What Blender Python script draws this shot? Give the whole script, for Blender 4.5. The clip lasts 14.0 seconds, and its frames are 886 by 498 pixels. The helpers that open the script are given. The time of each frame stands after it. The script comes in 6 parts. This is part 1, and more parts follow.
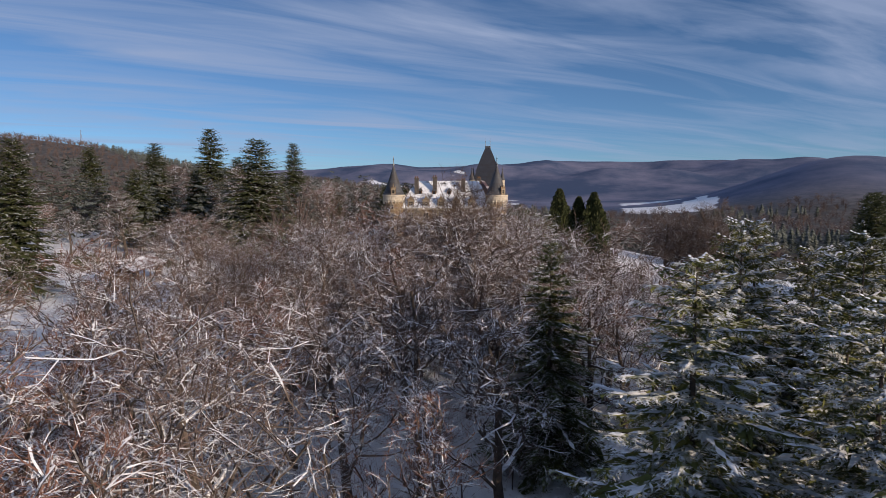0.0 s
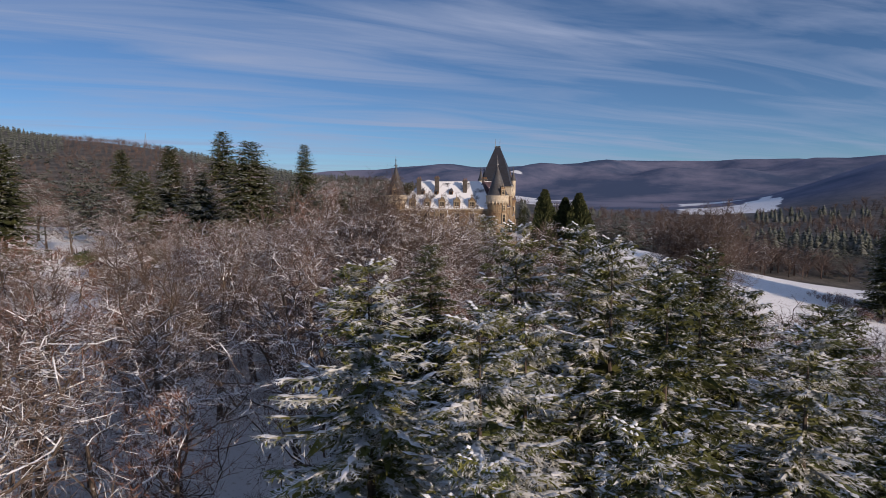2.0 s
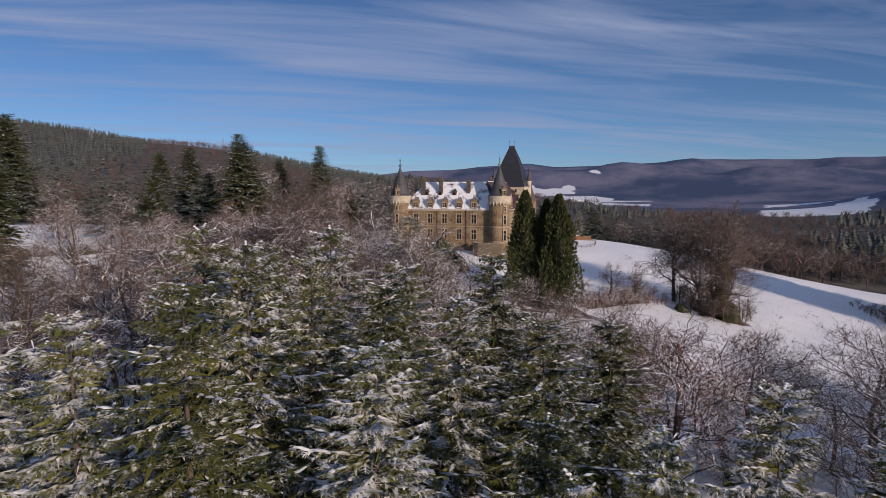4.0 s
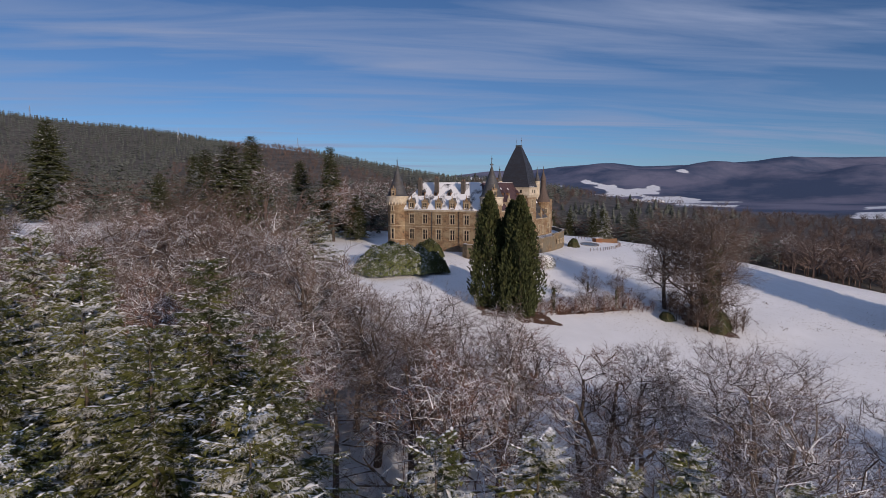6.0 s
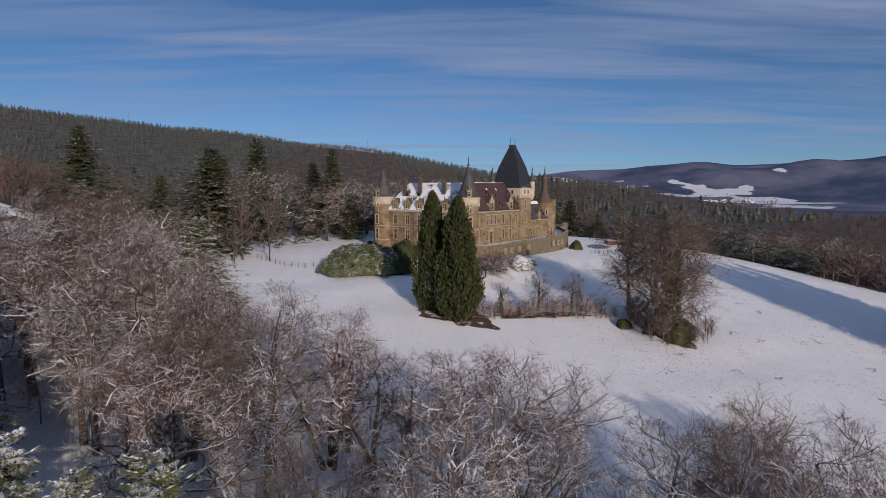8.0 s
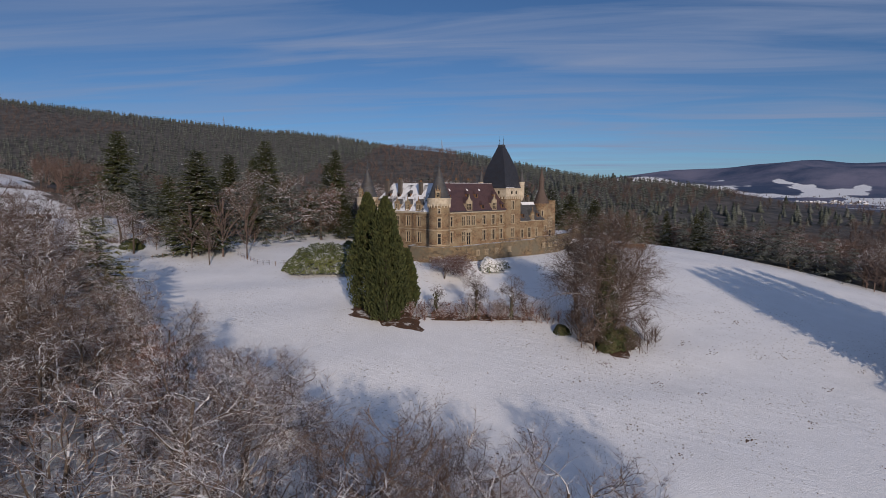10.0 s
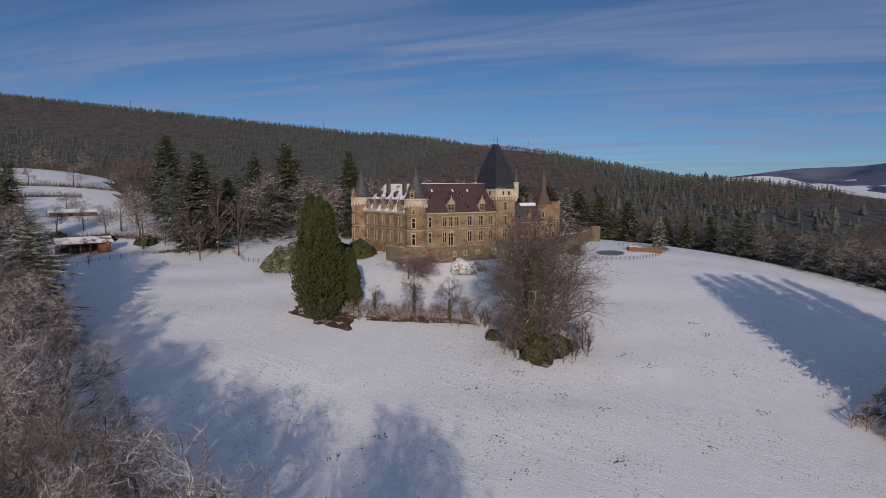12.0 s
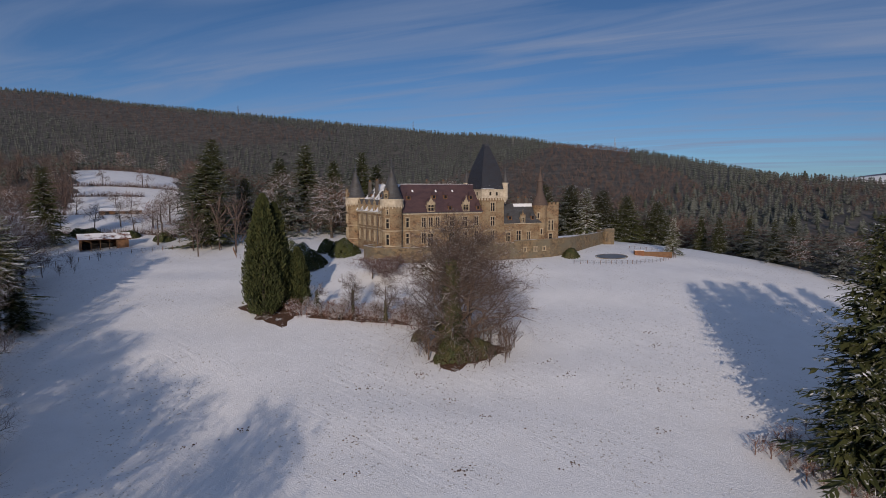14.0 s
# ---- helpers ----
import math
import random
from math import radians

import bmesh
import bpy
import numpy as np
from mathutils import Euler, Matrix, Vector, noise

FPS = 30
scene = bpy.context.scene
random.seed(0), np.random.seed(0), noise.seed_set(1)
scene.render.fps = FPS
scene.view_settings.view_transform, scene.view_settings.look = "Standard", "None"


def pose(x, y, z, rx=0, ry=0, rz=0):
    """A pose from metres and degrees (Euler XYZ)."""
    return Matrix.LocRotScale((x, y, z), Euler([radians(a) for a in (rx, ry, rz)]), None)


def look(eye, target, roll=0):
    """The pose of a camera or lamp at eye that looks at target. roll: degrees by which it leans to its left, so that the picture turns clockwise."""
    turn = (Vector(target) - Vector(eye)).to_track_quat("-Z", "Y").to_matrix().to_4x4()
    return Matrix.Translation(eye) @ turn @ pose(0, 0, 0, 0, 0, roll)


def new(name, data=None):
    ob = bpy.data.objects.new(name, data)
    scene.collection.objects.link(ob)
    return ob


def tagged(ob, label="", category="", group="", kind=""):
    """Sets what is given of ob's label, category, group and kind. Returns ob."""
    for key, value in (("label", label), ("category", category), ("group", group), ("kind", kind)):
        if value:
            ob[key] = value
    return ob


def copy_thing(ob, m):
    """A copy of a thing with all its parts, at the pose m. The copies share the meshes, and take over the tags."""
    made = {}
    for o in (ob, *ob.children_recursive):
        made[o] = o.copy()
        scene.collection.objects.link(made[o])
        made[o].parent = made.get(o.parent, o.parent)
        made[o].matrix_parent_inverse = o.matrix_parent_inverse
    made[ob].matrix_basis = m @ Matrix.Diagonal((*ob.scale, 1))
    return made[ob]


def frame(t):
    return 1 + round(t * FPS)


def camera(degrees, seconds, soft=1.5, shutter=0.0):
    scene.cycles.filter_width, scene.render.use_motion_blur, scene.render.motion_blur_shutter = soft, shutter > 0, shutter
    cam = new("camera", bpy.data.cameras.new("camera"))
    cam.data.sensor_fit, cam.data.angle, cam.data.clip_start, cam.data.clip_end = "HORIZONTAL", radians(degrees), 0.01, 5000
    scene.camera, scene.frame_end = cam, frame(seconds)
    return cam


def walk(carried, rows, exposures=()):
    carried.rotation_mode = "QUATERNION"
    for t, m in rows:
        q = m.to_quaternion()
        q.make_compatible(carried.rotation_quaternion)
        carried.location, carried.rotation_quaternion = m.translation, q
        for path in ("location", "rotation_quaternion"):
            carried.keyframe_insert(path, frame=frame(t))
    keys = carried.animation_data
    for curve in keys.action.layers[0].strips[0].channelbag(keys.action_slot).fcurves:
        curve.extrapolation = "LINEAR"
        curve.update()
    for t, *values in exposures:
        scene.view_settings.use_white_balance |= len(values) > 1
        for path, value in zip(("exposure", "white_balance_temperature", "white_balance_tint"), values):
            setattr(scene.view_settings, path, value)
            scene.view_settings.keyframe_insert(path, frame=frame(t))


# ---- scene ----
cam = camera(69.99, 14.0, soft=0.65)

PATH = [
    (0.0, pose(-170.93, -4.61, 14.16, 84.50, 0.0, -83.63)),
    (0.5, pose(-170.84, -7.87, 14.19, 84.50, 0.0, -82.53)),
    (1.0, pose(-170.39, -11.77, 14.23, 84.50, 0.0, -81.22)),
    (1.5, pose(-169.59, -16.10, 14.26, 84.50, 0.0, -79.72)),
    (2.0, pose(-168.46, -20.73, 14.30, 84.50, 0.0, -78.09)),
    (2.5, pose(-167.02, -25.55, 14.33, 84.50, 0.0, -76.35)),
    (3.0, pose(-165.29, -30.51, 14.37, 84.50, 0.0, -74.52)),
    (3.5, pose(-163.30, -35.59, 14.40, 84.50, 0.0, -72.64)),
    (4.0, pose(-161.06, -40.77, 14.44, 84.50, 0.0, -70.72)),
    (4.5, pose(-158.58, -46.05, 14.47, 84.50, 0.0, -68.78)),
    (5.0, pose(-155.88, -51.45, 14.51, 84.50, 0.0, -66.84)),
    (5.5, pose(-152.95, -56.98, 14.54, 84.50, 0.0, -64.89)),
    (6.0, pose(-149.79, -62.65, 14.58, 84.50, 0.0, -62.93)),
    (6.5, pose(-146.39, -68.46, 14.61, 84.50, 0.0, -60.98)),
    (7.0, pose(-142.74, -74.39, 14.65, 84.50, 0.0, -59.00)),
    (7.5, pose(-138.82, -80.44, 14.68, 84.50, 0.0, -57.01)),
    (8.0, pose(-134.61, -86.58, 14.71, 84.50, 0.0, -54.98)),
    (8.5, pose(-130.08, -92.76, 14.75, 84.50, 0.0, -52.89)),
    (9.0, pose(-125.22, -98.93, 14.78, 84.50, 0.0, -50.75)),
    (9.5, pose(-120.00, -105.04, 14.82, 84.50, 0.0, -48.53)),
    (10.0, pose(-114.43, -111.02, 14.85, 84.50, 0.0, -46.22)),
    (10.5, pose(-108.49, -116.82, 14.89, 84.50, 0.0, -43.83)),
    (11.0, pose(-102.20, -122.37, 14.92, 84.50, 0.0, -41.36)),
    (11.5, pose(-95.59, -127.62, 14.96, 84.50, 0.0, -38.83)),
    (12.0, pose(-88.70, -132.55, 14.99, 84.50, 0.0, -36.25)),
    (12.5, pose(-81.63, -137.16, 15.03, 84.50, 0.0, -33.68)),
    (13.0, pose(-74.47, -141.46, 15.06, 84.50, 0.0, -31.16)),
    (13.5, pose(-67.37, -145.54, 15.10, 84.50, 0.0, -28.79)),
    (14.0, pose(-60.52, -149.51, 15.13, 84.50, 0.0, -26.65)),
]
walk(cam, PATH, ((0.0, 0.52, 6700, 11), (2.0, 0.42, 6750, 13), (4.0, 0.28, 6600, 16), (7.5, 0.10, 6400, 12), (11.0, -0.06, 6400, 11), (14.0, -0.12, 6450, 11)))

# ---------------------------------------------------------------- light
SUN_AZ, SUN_EL = 212.7, 14.0          # degrees clockwise from +y, and above the horizon
world = bpy.data.worlds.new("winter_sky")
scene.world = world
world.use_nodes = True


def sky_nodes():
    nt = world.node_tree
    nt.nodes.clear()
    N, L = nt.nodes.new, nt.links.new
    out, bg = N("ShaderNodeOutputWorld"), N("ShaderNodeBackground")
    sky = N("ShaderNodeTexSky")
    sky.sky_type, sky.sun_disc = "NISHITA", False
    sky.sun_elevation, sky.sun_rotation = radians(SUN_EL), radians(SUN_AZ)
    sky.altitude, sky.air_density, sky.dust_density, sky.ozone_density = 600, 0.6, 0.5, 2.4
    co = N("ShaderNodeTexCoord")
    # cirrus: the direction is laid onto a high flat sheet, stretched along one way
    sep = N("ShaderNodeSeparateXYZ")
    L(co.outputs["Generated"], sep.inputs[0])
    up = N("ShaderNodeMath"); up.operation = "MAXIMUM"; up.inputs[1].default_value = 0.0
    L(sep.outputs["Z"], up.inputs[0])
    lift = N("ShaderNodeMath"); lift.operation = "ADD"; lift.inputs[1].default_value = 0.07
    L(up.outputs[0], lift.inputs[0])
    flat = N("ShaderNodeCombineXYZ")
    for ax in ("X", "Y"):
        dv = N("ShaderNodeMath"); dv.operation = "DIVIDE"
        L(sep.outputs[ax], dv.inputs[0]); L(lift.outputs[0], dv.inputs[1])
        L(dv.outputs[0], flat.inputs[ax])
    mp = N("ShaderNodeCombineXYZ")
    for way, ax in (((0.57 * 0.22, -0.82 * 0.22, 0), "X"), ((0.82, 0.57, 0), "Y")):
        dt = N("ShaderNodeVectorMath"); dt.operation = "DOT_PRODUCT"; dt.inputs[1].default_value = way
        L(flat.outputs[0], dt.inputs[0]); L(dt.outputs["Value"], mp.inputs[ax])
    n1 = N("ShaderNodeTexNoise"); n1.inputs["Scale"].default_value = 2.1; n1.inputs["Detail"].default_value = 7; n1.inputs["Roughness"].default_value = 0.55; n1.inputs["Distortion"].default_value = 0.7
    n2 = N("ShaderNodeTexNoise"); n2.inputs["Scale"].default_value = 0.5; n2.inputs["Detail"].default_value = 3
    L(mp.outputs[0], n1.inputs["Vector"]); L(mp.outputs[0], n2.inputs["Vector"])
    r1 = N("ShaderNodeMapRange"); r1.inputs["From Min"].default_value = 0.40; r1.inputs["From Max"].default_value = 0.68
    r2 = N("ShaderNodeMapRange"); r2.inputs["From Min"].default_value = 0.28; r2.inputs["From Max"].default_value = 0.60
    L(n1.outputs["Fac"], r1.inputs["Value"]); L(n2.outputs["Fac"], r2.inputs["Value"])
    mul = N("ShaderNodeMath"); mul.operation = "MULTIPLY"
    L(r1.outputs[0], mul.inputs[0]); L(r2.outputs[0], mul.inputs[1])
    sc = N("ShaderNodeMath"); sc.operation = "MULTIPLY"; sc.inputs[1].default_value = CLOUD
    L(mul.outputs[0], sc.inputs[0])
    # an unseen cloud sheet added overhead closes towards the zenith to brighten the shade
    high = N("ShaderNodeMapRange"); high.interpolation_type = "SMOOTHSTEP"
    high.inputs["From Min"].default_value, high.inputs["From Max"].default_value, high.inputs["To Max"].default_value = 0.36, 0.9, FILL_VEIL
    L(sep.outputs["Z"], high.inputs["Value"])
    cirrus_and_fill = N("ShaderNodeMath"); cirrus_and_fill.operation = "MAXIMUM"
    L(sc.outputs[0], cirrus_and_fill.inputs[0]); L(high.outputs[0], cirrus_and_fill.inputs[1])
    mix = N("ShaderNodeMix"); mix.data_type = "RGBA"
    deep = N("ShaderNodeMix"); deep.data_type, deep.blend_type = "RGBA", "MULTIPLY"; deep.inputs[0].default_value = 1.0
    L(sky.outputs[0], deep.inputs[6]); deep.inputs[7].default_value = SKY_TINT
    L(cirrus_and_fill.outputs[0], mix.inputs[0]); L(deep.outputs[2], mix.inputs[6]); mix.inputs[7].default_value = CLOUD_COLOUR
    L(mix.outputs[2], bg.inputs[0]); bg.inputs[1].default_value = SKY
    L(bg.outputs[0], out.inputs[0])


SKY, CLOUD, FILL_VEIL, CLOUD_COLOUR, SKY_TINT = 0.064, 0.85, 0.8, (3.5, 4.4, 6.55, 1.0), (0.75, 0.94, 1.08, 1.0)
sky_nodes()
sun = new("sun", bpy.data.lights.new("sun", "SUN"))
sun.data.energy, sun.data.angle, sun.data.color = 3.3, radians(0.55), (1.0, 0.83, 0.67)
sun_dir = Vector((math.sin(radians(SUN_AZ)) * math.cos(radians(SUN_EL)), math.cos(radians(SUN_AZ)) * math.cos(radians(SUN_EL)), math.sin(radians(SUN_EL))))
sun.matrix_world = look(sun_dir * 300, (0, 0, 0))


# ---------------------------------------------------------------- materials
def material(name, colour, rough=0.85, second=None, scale=1.0, detail=4, bump=0.0, bump_scale=None, metal=0.0, snow=0.0, snow_edge=0.45, snow_scale=2.0, random=0.0, stretch=(1, 1, 1), island=0.0, spec=0.3, third=None, third_scale=0.1):
    """A surface of two or three mottled colours with fine relief; snow: how far it lies on faces that look up."""
    m = bpy.data.materials.new(name)
    m.use_nodes = True
    nt = m.node_tree
    N, L = nt.nodes.new, nt.links.new
    bs = nt.nodes["Principled BSDF"]
    bs.inputs["Roughness"].default_value, bs.inputs["Metallic"].default_value = rough, metal
    bs.inputs["Specular IOR Level"].default_value = spec
    geo = N("ShaderNodeNewGeometry")
    mp = N("ShaderNodeMapping"); mp.inputs["Scale"].default_value = stretch
    L(geo.outputs["Position"], mp.inputs[0])
    col = N("ShaderNodeRGB"); col.outputs[0].default_value = (*colour, 1)
    last = col.outputs[0]

    def mixin(fac, a, b):
        x = N("ShaderNodeMix"); x.data_type = "RGBA"
        L(fac, x.inputs[0])
        for s, i in ((a, 6), (b, 7)):
            if isinstance(s, tuple):
                x.inputs[i].default_value = (*s, 1)
            else:
                L(s, x.inputs[i])
        return x.outputs[2]

    def fuzz(sc, lo, hi, det=detail):
        n = N("ShaderNodeTexNoise"); n.inputs["Scale"].default_value = sc; n.inputs["Detail"].default_value = det; n.inputs["Roughness"].default_value = 0.62
        L(mp.outputs[0], n.inputs["Vector"])
        r = N("ShaderNodeMapRange"); r.inputs["From Min"].default_value = lo; r.inputs["From Max"].default_value = hi
        L(n.outputs["Fac"], r.inputs["Value"])
        return n.outputs["Fac"], r.outputs[0]
    if second:
        last = mixin(fuzz(scale, 0.35, 0.65)[1], last, second)
    if third:
        last = mixin(fuzz(third_scale, 0.42, 0.62)[1], last, third)
    for amount, socket in ((random, "obj"), (island, "isl")):
        if amount:
            src = N("ShaderNodeObjectInfo").outputs["Random"] if socket == "obj" else geo.outputs["Random Per Island"]
            r = N("ShaderNodeMapRange"); r.inputs["To Min"].default_value = 1 - amount; r.inputs["To Max"].default_value = 1 + amount
            L(src, r.inputs["Value"])
            h = N("ShaderNodeHueSaturation")
            L(r.outputs[0], h.inputs["Value"]); L(last, h.inputs["Color"])
            last = h.outputs[0]
    if snow:
        sx = N("ShaderNodeSeparateXYZ"); L(geo.outputs["Normal"], sx.inputs[0])
        raw, _ = fuzz(snow_scale, 0, 1, 3)
        ad = N("ShaderNodeMath"); ad.operation = "MULTIPLY_ADD"; ad.inputs[1].default_value = 1.1; ad.inputs[2].default_value = -0.55
        L(raw, ad.inputs[0])
        su = N("ShaderNodeMath"); su.operation = "ADD"
        L(sx.outputs["Z"], su.inputs[0]); L(ad.outputs[0], su.inputs[1])
        r = N("ShaderNodeMapRange"); r.inputs["From Min"].default_value = snow_edge; r.inputs["From Max"].default_value = snow_edge + 0.18; r.inputs["To Max"].default_value = snow
        L(su.outputs[0], r.inputs["Value"])
        last = mixin(r.outputs[0], last, SNOW)
    L(last, bs.inputs["Base Color"])
    if bump:
        raw, _ = fuzz(bump_scale or scale * 3, 0, 1, 5)
        b = N("ShaderNodeBump"); b.inputs["Strength"].default_value = bump; b.inputs["Distance"].default_value = 0.3
        L(raw, b.inputs["Height"]); L(b.outputs[0], bs.inputs["Normal"])
    return m


SNOW = (0.80, 0.81, 0.84)
M_SNOW = material("snow_cover", SNOW, 0.75, (0.74, 0.755, 0.79), 0.6, bump=0.35, bump_scale=3.0)
M_STONE = material("sandstone_rubble", (0.310, 0.196, 0.112), 0.9, (0.106, 0.072, 0.048), 1.5, bump=1.0, bump_scale=3.0, third=(0.30, 0.235, 0.15), third_scale=0.3, stretch=(1, 1, 1.7), detail=9)
M_TRIM = material("window_stone", (0.42, 0.345, 0.245), 0.85, (0.29, 0.235, 0.165), 1.2, bump=0.3)
M_RUBBLE = material("weathered_terrace_stone", (0.29, 0.21, 0.125), 0.95, (0.09, 0.07, 0.05), 0.9, bump=1.0, bump_scale=2.6, third=(0.17, 0.15, 0.11), third_scale=0.2, stretch=(1, 1, 1.5), detail=9)
M_COPING = material("snowy_coping_stone", (0.27, 0.225, 0.16), 0.9, (0.15, 0.125, 0.095), 1.0, snow=0.95, snow_edge=0.96, snow_scale=0.35, bump=0.4)
M_STACK = material("sooty_chimney_stone", (0.135, 0.115, 0.10), 0.9, (0.075, 0.066, 0.06), 2.0, bump=0.6)
M_KEEP = material("blue_black_slate", (0.024, 0.028, 0.040), 0.45, (0.042, 0.046, 0.058), 2.4, bump=0.4, bump_scale=6, stretch=(1, 1, 3), snow=0.8, snow_edge=0.62, snow_scale=2.2, third=(0.03, 0.03, 0.036), third_scale=0.5)
M_SNOWBUSH = material("snow_buried_leaves", (0.060, 0.075, 0.025), 0.7, (0.09, 0.085, 0.04), 0.8, snow=1.0, snow_edge=0.30, snow_scale=0.5)
M_UMBER = material("brown_cone_slate", (0.115, 0.082, 0.068), 0.7, (0.075, 0.057, 0.05), 2.0, bump=0.4, bump_scale=6, stretch=(1, 1, 3))
M_PALE = material("pale_dressed_stone", (0.56, 0.49, 0.385), 0.85, (0.40, 0.34, 0.26), 1.2, bump=0.3)
M_SLATE = material("dark_slate", (0.055, 0.058, 0.064), 0.5, (0.090, 0.092, 0.098), 2.0, bump=0.3, bump_scale=6, stretch=(1, 1, 3), third=(0.06, 0.055, 0.055), third_scale=0.4)
M_SLATE_SNOW = material("snowy_slate", (0.05, 0.05, 0.06), 0.6, (0.08, 0.075, 0.08), 2.0, snow=1.0, snow_edge=0.40, snow_scale=0.4, bump=0.2)
M_ROOF = material("purple_slate", (0.072, 0.043, 0.050), 0.6, (0.052, 0.034, 0.041), 1.4, bump=0.35, bump_scale=5, stretch=(1, 1, 3), third=(0.088, 0.052, 0.055), third_scale=0.35)
M_WOOD = material("weathered_timber", (0.20, 0.105, 0.055), 0.8, (0.12, 0.07, 0.04), 2.0, bump=0.3)
M_ORANGE = material("new_larch_boards", (0.25, 0.11, 0.05), 0.75, (0.15, 0.07, 0.04), 1.5, bump=0.2)
# near-black in place of the shade inside rooms and parapet openings
M_DARK = material("dark_interior", (0.02, 0.018, 0.016), 0.9)
M_LEAD = material("lead_and_iron", (0.10, 0.105, 0.115), 0.45, metal=0.6)
M_GLASS = material("window_glass", (0.018, 0.018, 0.02), 0.22, spec=0.35)
M_BARK = material("grey_brown_bark", (0.105, 0.080, 0.062), 0.9, (0.055, 0.044, 0.038), 3.0, snow=0.95, snow_edge=0.48, snow_scale=1.2, random=0.2)
M_BARK_DARK = material("dark_oak_bark", (0.085, 0.066, 0.052), 0.9, (0.050, 0.040, 0.034), 3.0, snow=0.7, snow_edge=0.74, snow_scale=1.2, random=0.2)
M_TWIG = material("bare_twigs", (0.165, 0.117, 0.100), 0.9, (0.105, 0.080, 0.074), 0.7, snow=0.9, snow_edge=0.55, snow_scale=0.6, random=0.2)
M_TWIG_DARK = material("dark_twigs", (0.125, 0.088, 0.070), 0.9, (0.080, 0.058, 0.048), 0.7, snow=0.5, snow_edge=0.72, snow_scale=0.6, random=0.2)
M_TWIG_RED = material("red_brown_twigs", (0.21, 0.108, 0.078), 0.9, (0.14, 0.076, 0.058), 0.7, snow=0.85, snow_edge=0.46, snow_scale=0.6, random=0.2)
M_SPRUCE = material("snowy_spruce_needles", (0.060, 0.076, 0.022), 0.8, (0.135, 0.130, 0.036), 0.30, snow=0.95, snow_edge=0.87, snow_scale=0.95, random=0.2)
M_SPRUCE_GREEN = material("green_spruce_needles", (0.042, 0.056, 0.016), 0.8, (0.100, 0.102, 0.026), 0.30, snow=0.85, snow_edge=0.96, snow_scale=2.4, random=0.2)
M_CONIFER = material("dark_conifer_needles", (0.036, 0.048, 0.017), 0.85, (0.070, 0.074, 0.024), 0.5, snow=0.8, snow_edge=0.99, snow_scale=0.9, random=0.25)
M_THUJA = material("thuja_scales", (0.030, 0.041, 0.014), 0.85, (0.062, 0.067, 0.022), 0.9, snow=0.85, snow_edge=0.98, snow_scale=0.9, island=0.35)
M_LAUREL = material("snowy_laurel_leaves", (0.070, 0.092, 0.026), 0.6, (0.12, 0.13, 0.045), 0.8, snow=0.9, snow_edge=0.88, snow_scale=0.9)
M_IVY = material("ivy_leaves", (0.035, 0.050, 0.016), 0.6, (0.07, 0.06, 0.025), 1.0)
M_WOODS = material("hillside_twigs", (0.120, 0.082, 0.070), 0.9, (0.092, 0.072, 0.066), 0.012, snow=0.25, snow_edge=0.78, snow_scale=0.1, island=0.2)
M_SPRUCES = material("hillside_spruces", (0.036, 0.047, 0.036), 0.9, (0.066, 0.075, 0.058), 0.03, snow=0.11, snow_edge=0.62, snow_scale=0.12, island=0.3)
M_LITTER = material("brown_leaf_litter", (0.12, 0.062, 0.038), 0.95, (0.06, 0.038, 0.028), 2.5, bump=0.5, bump_scale=8, snow=0.9, snow_edge=1.04, snow_scale=0.7)
M_HEDGE = material("red_brown_hedge", (0.15, 0.068, 0.052), 0.9, (0.085, 0.05, 0.04), 1.0, snow=0.8, snow_edge=0.78, snow_scale=1.2)
M_WALLS = material("pale_house_render", (0.42, 0.38, 0.34), 0.9, (0.30, 0.28, 0.26), 0.05)
M_OLD_ROOF = material("red_brown_roof_sheets", (0.17, 0.07, 0.05), 0.8, (0.10, 0.05, 0.04), 1.2, snow=0.95, snow_edge=0.70, snow_scale=0.45, bump=0.3)
M_WATER = material("dark_pool_cover", (0.10, 0.115, 0.13), 0.3, (0.15, 0.16, 0.18), 0.5)


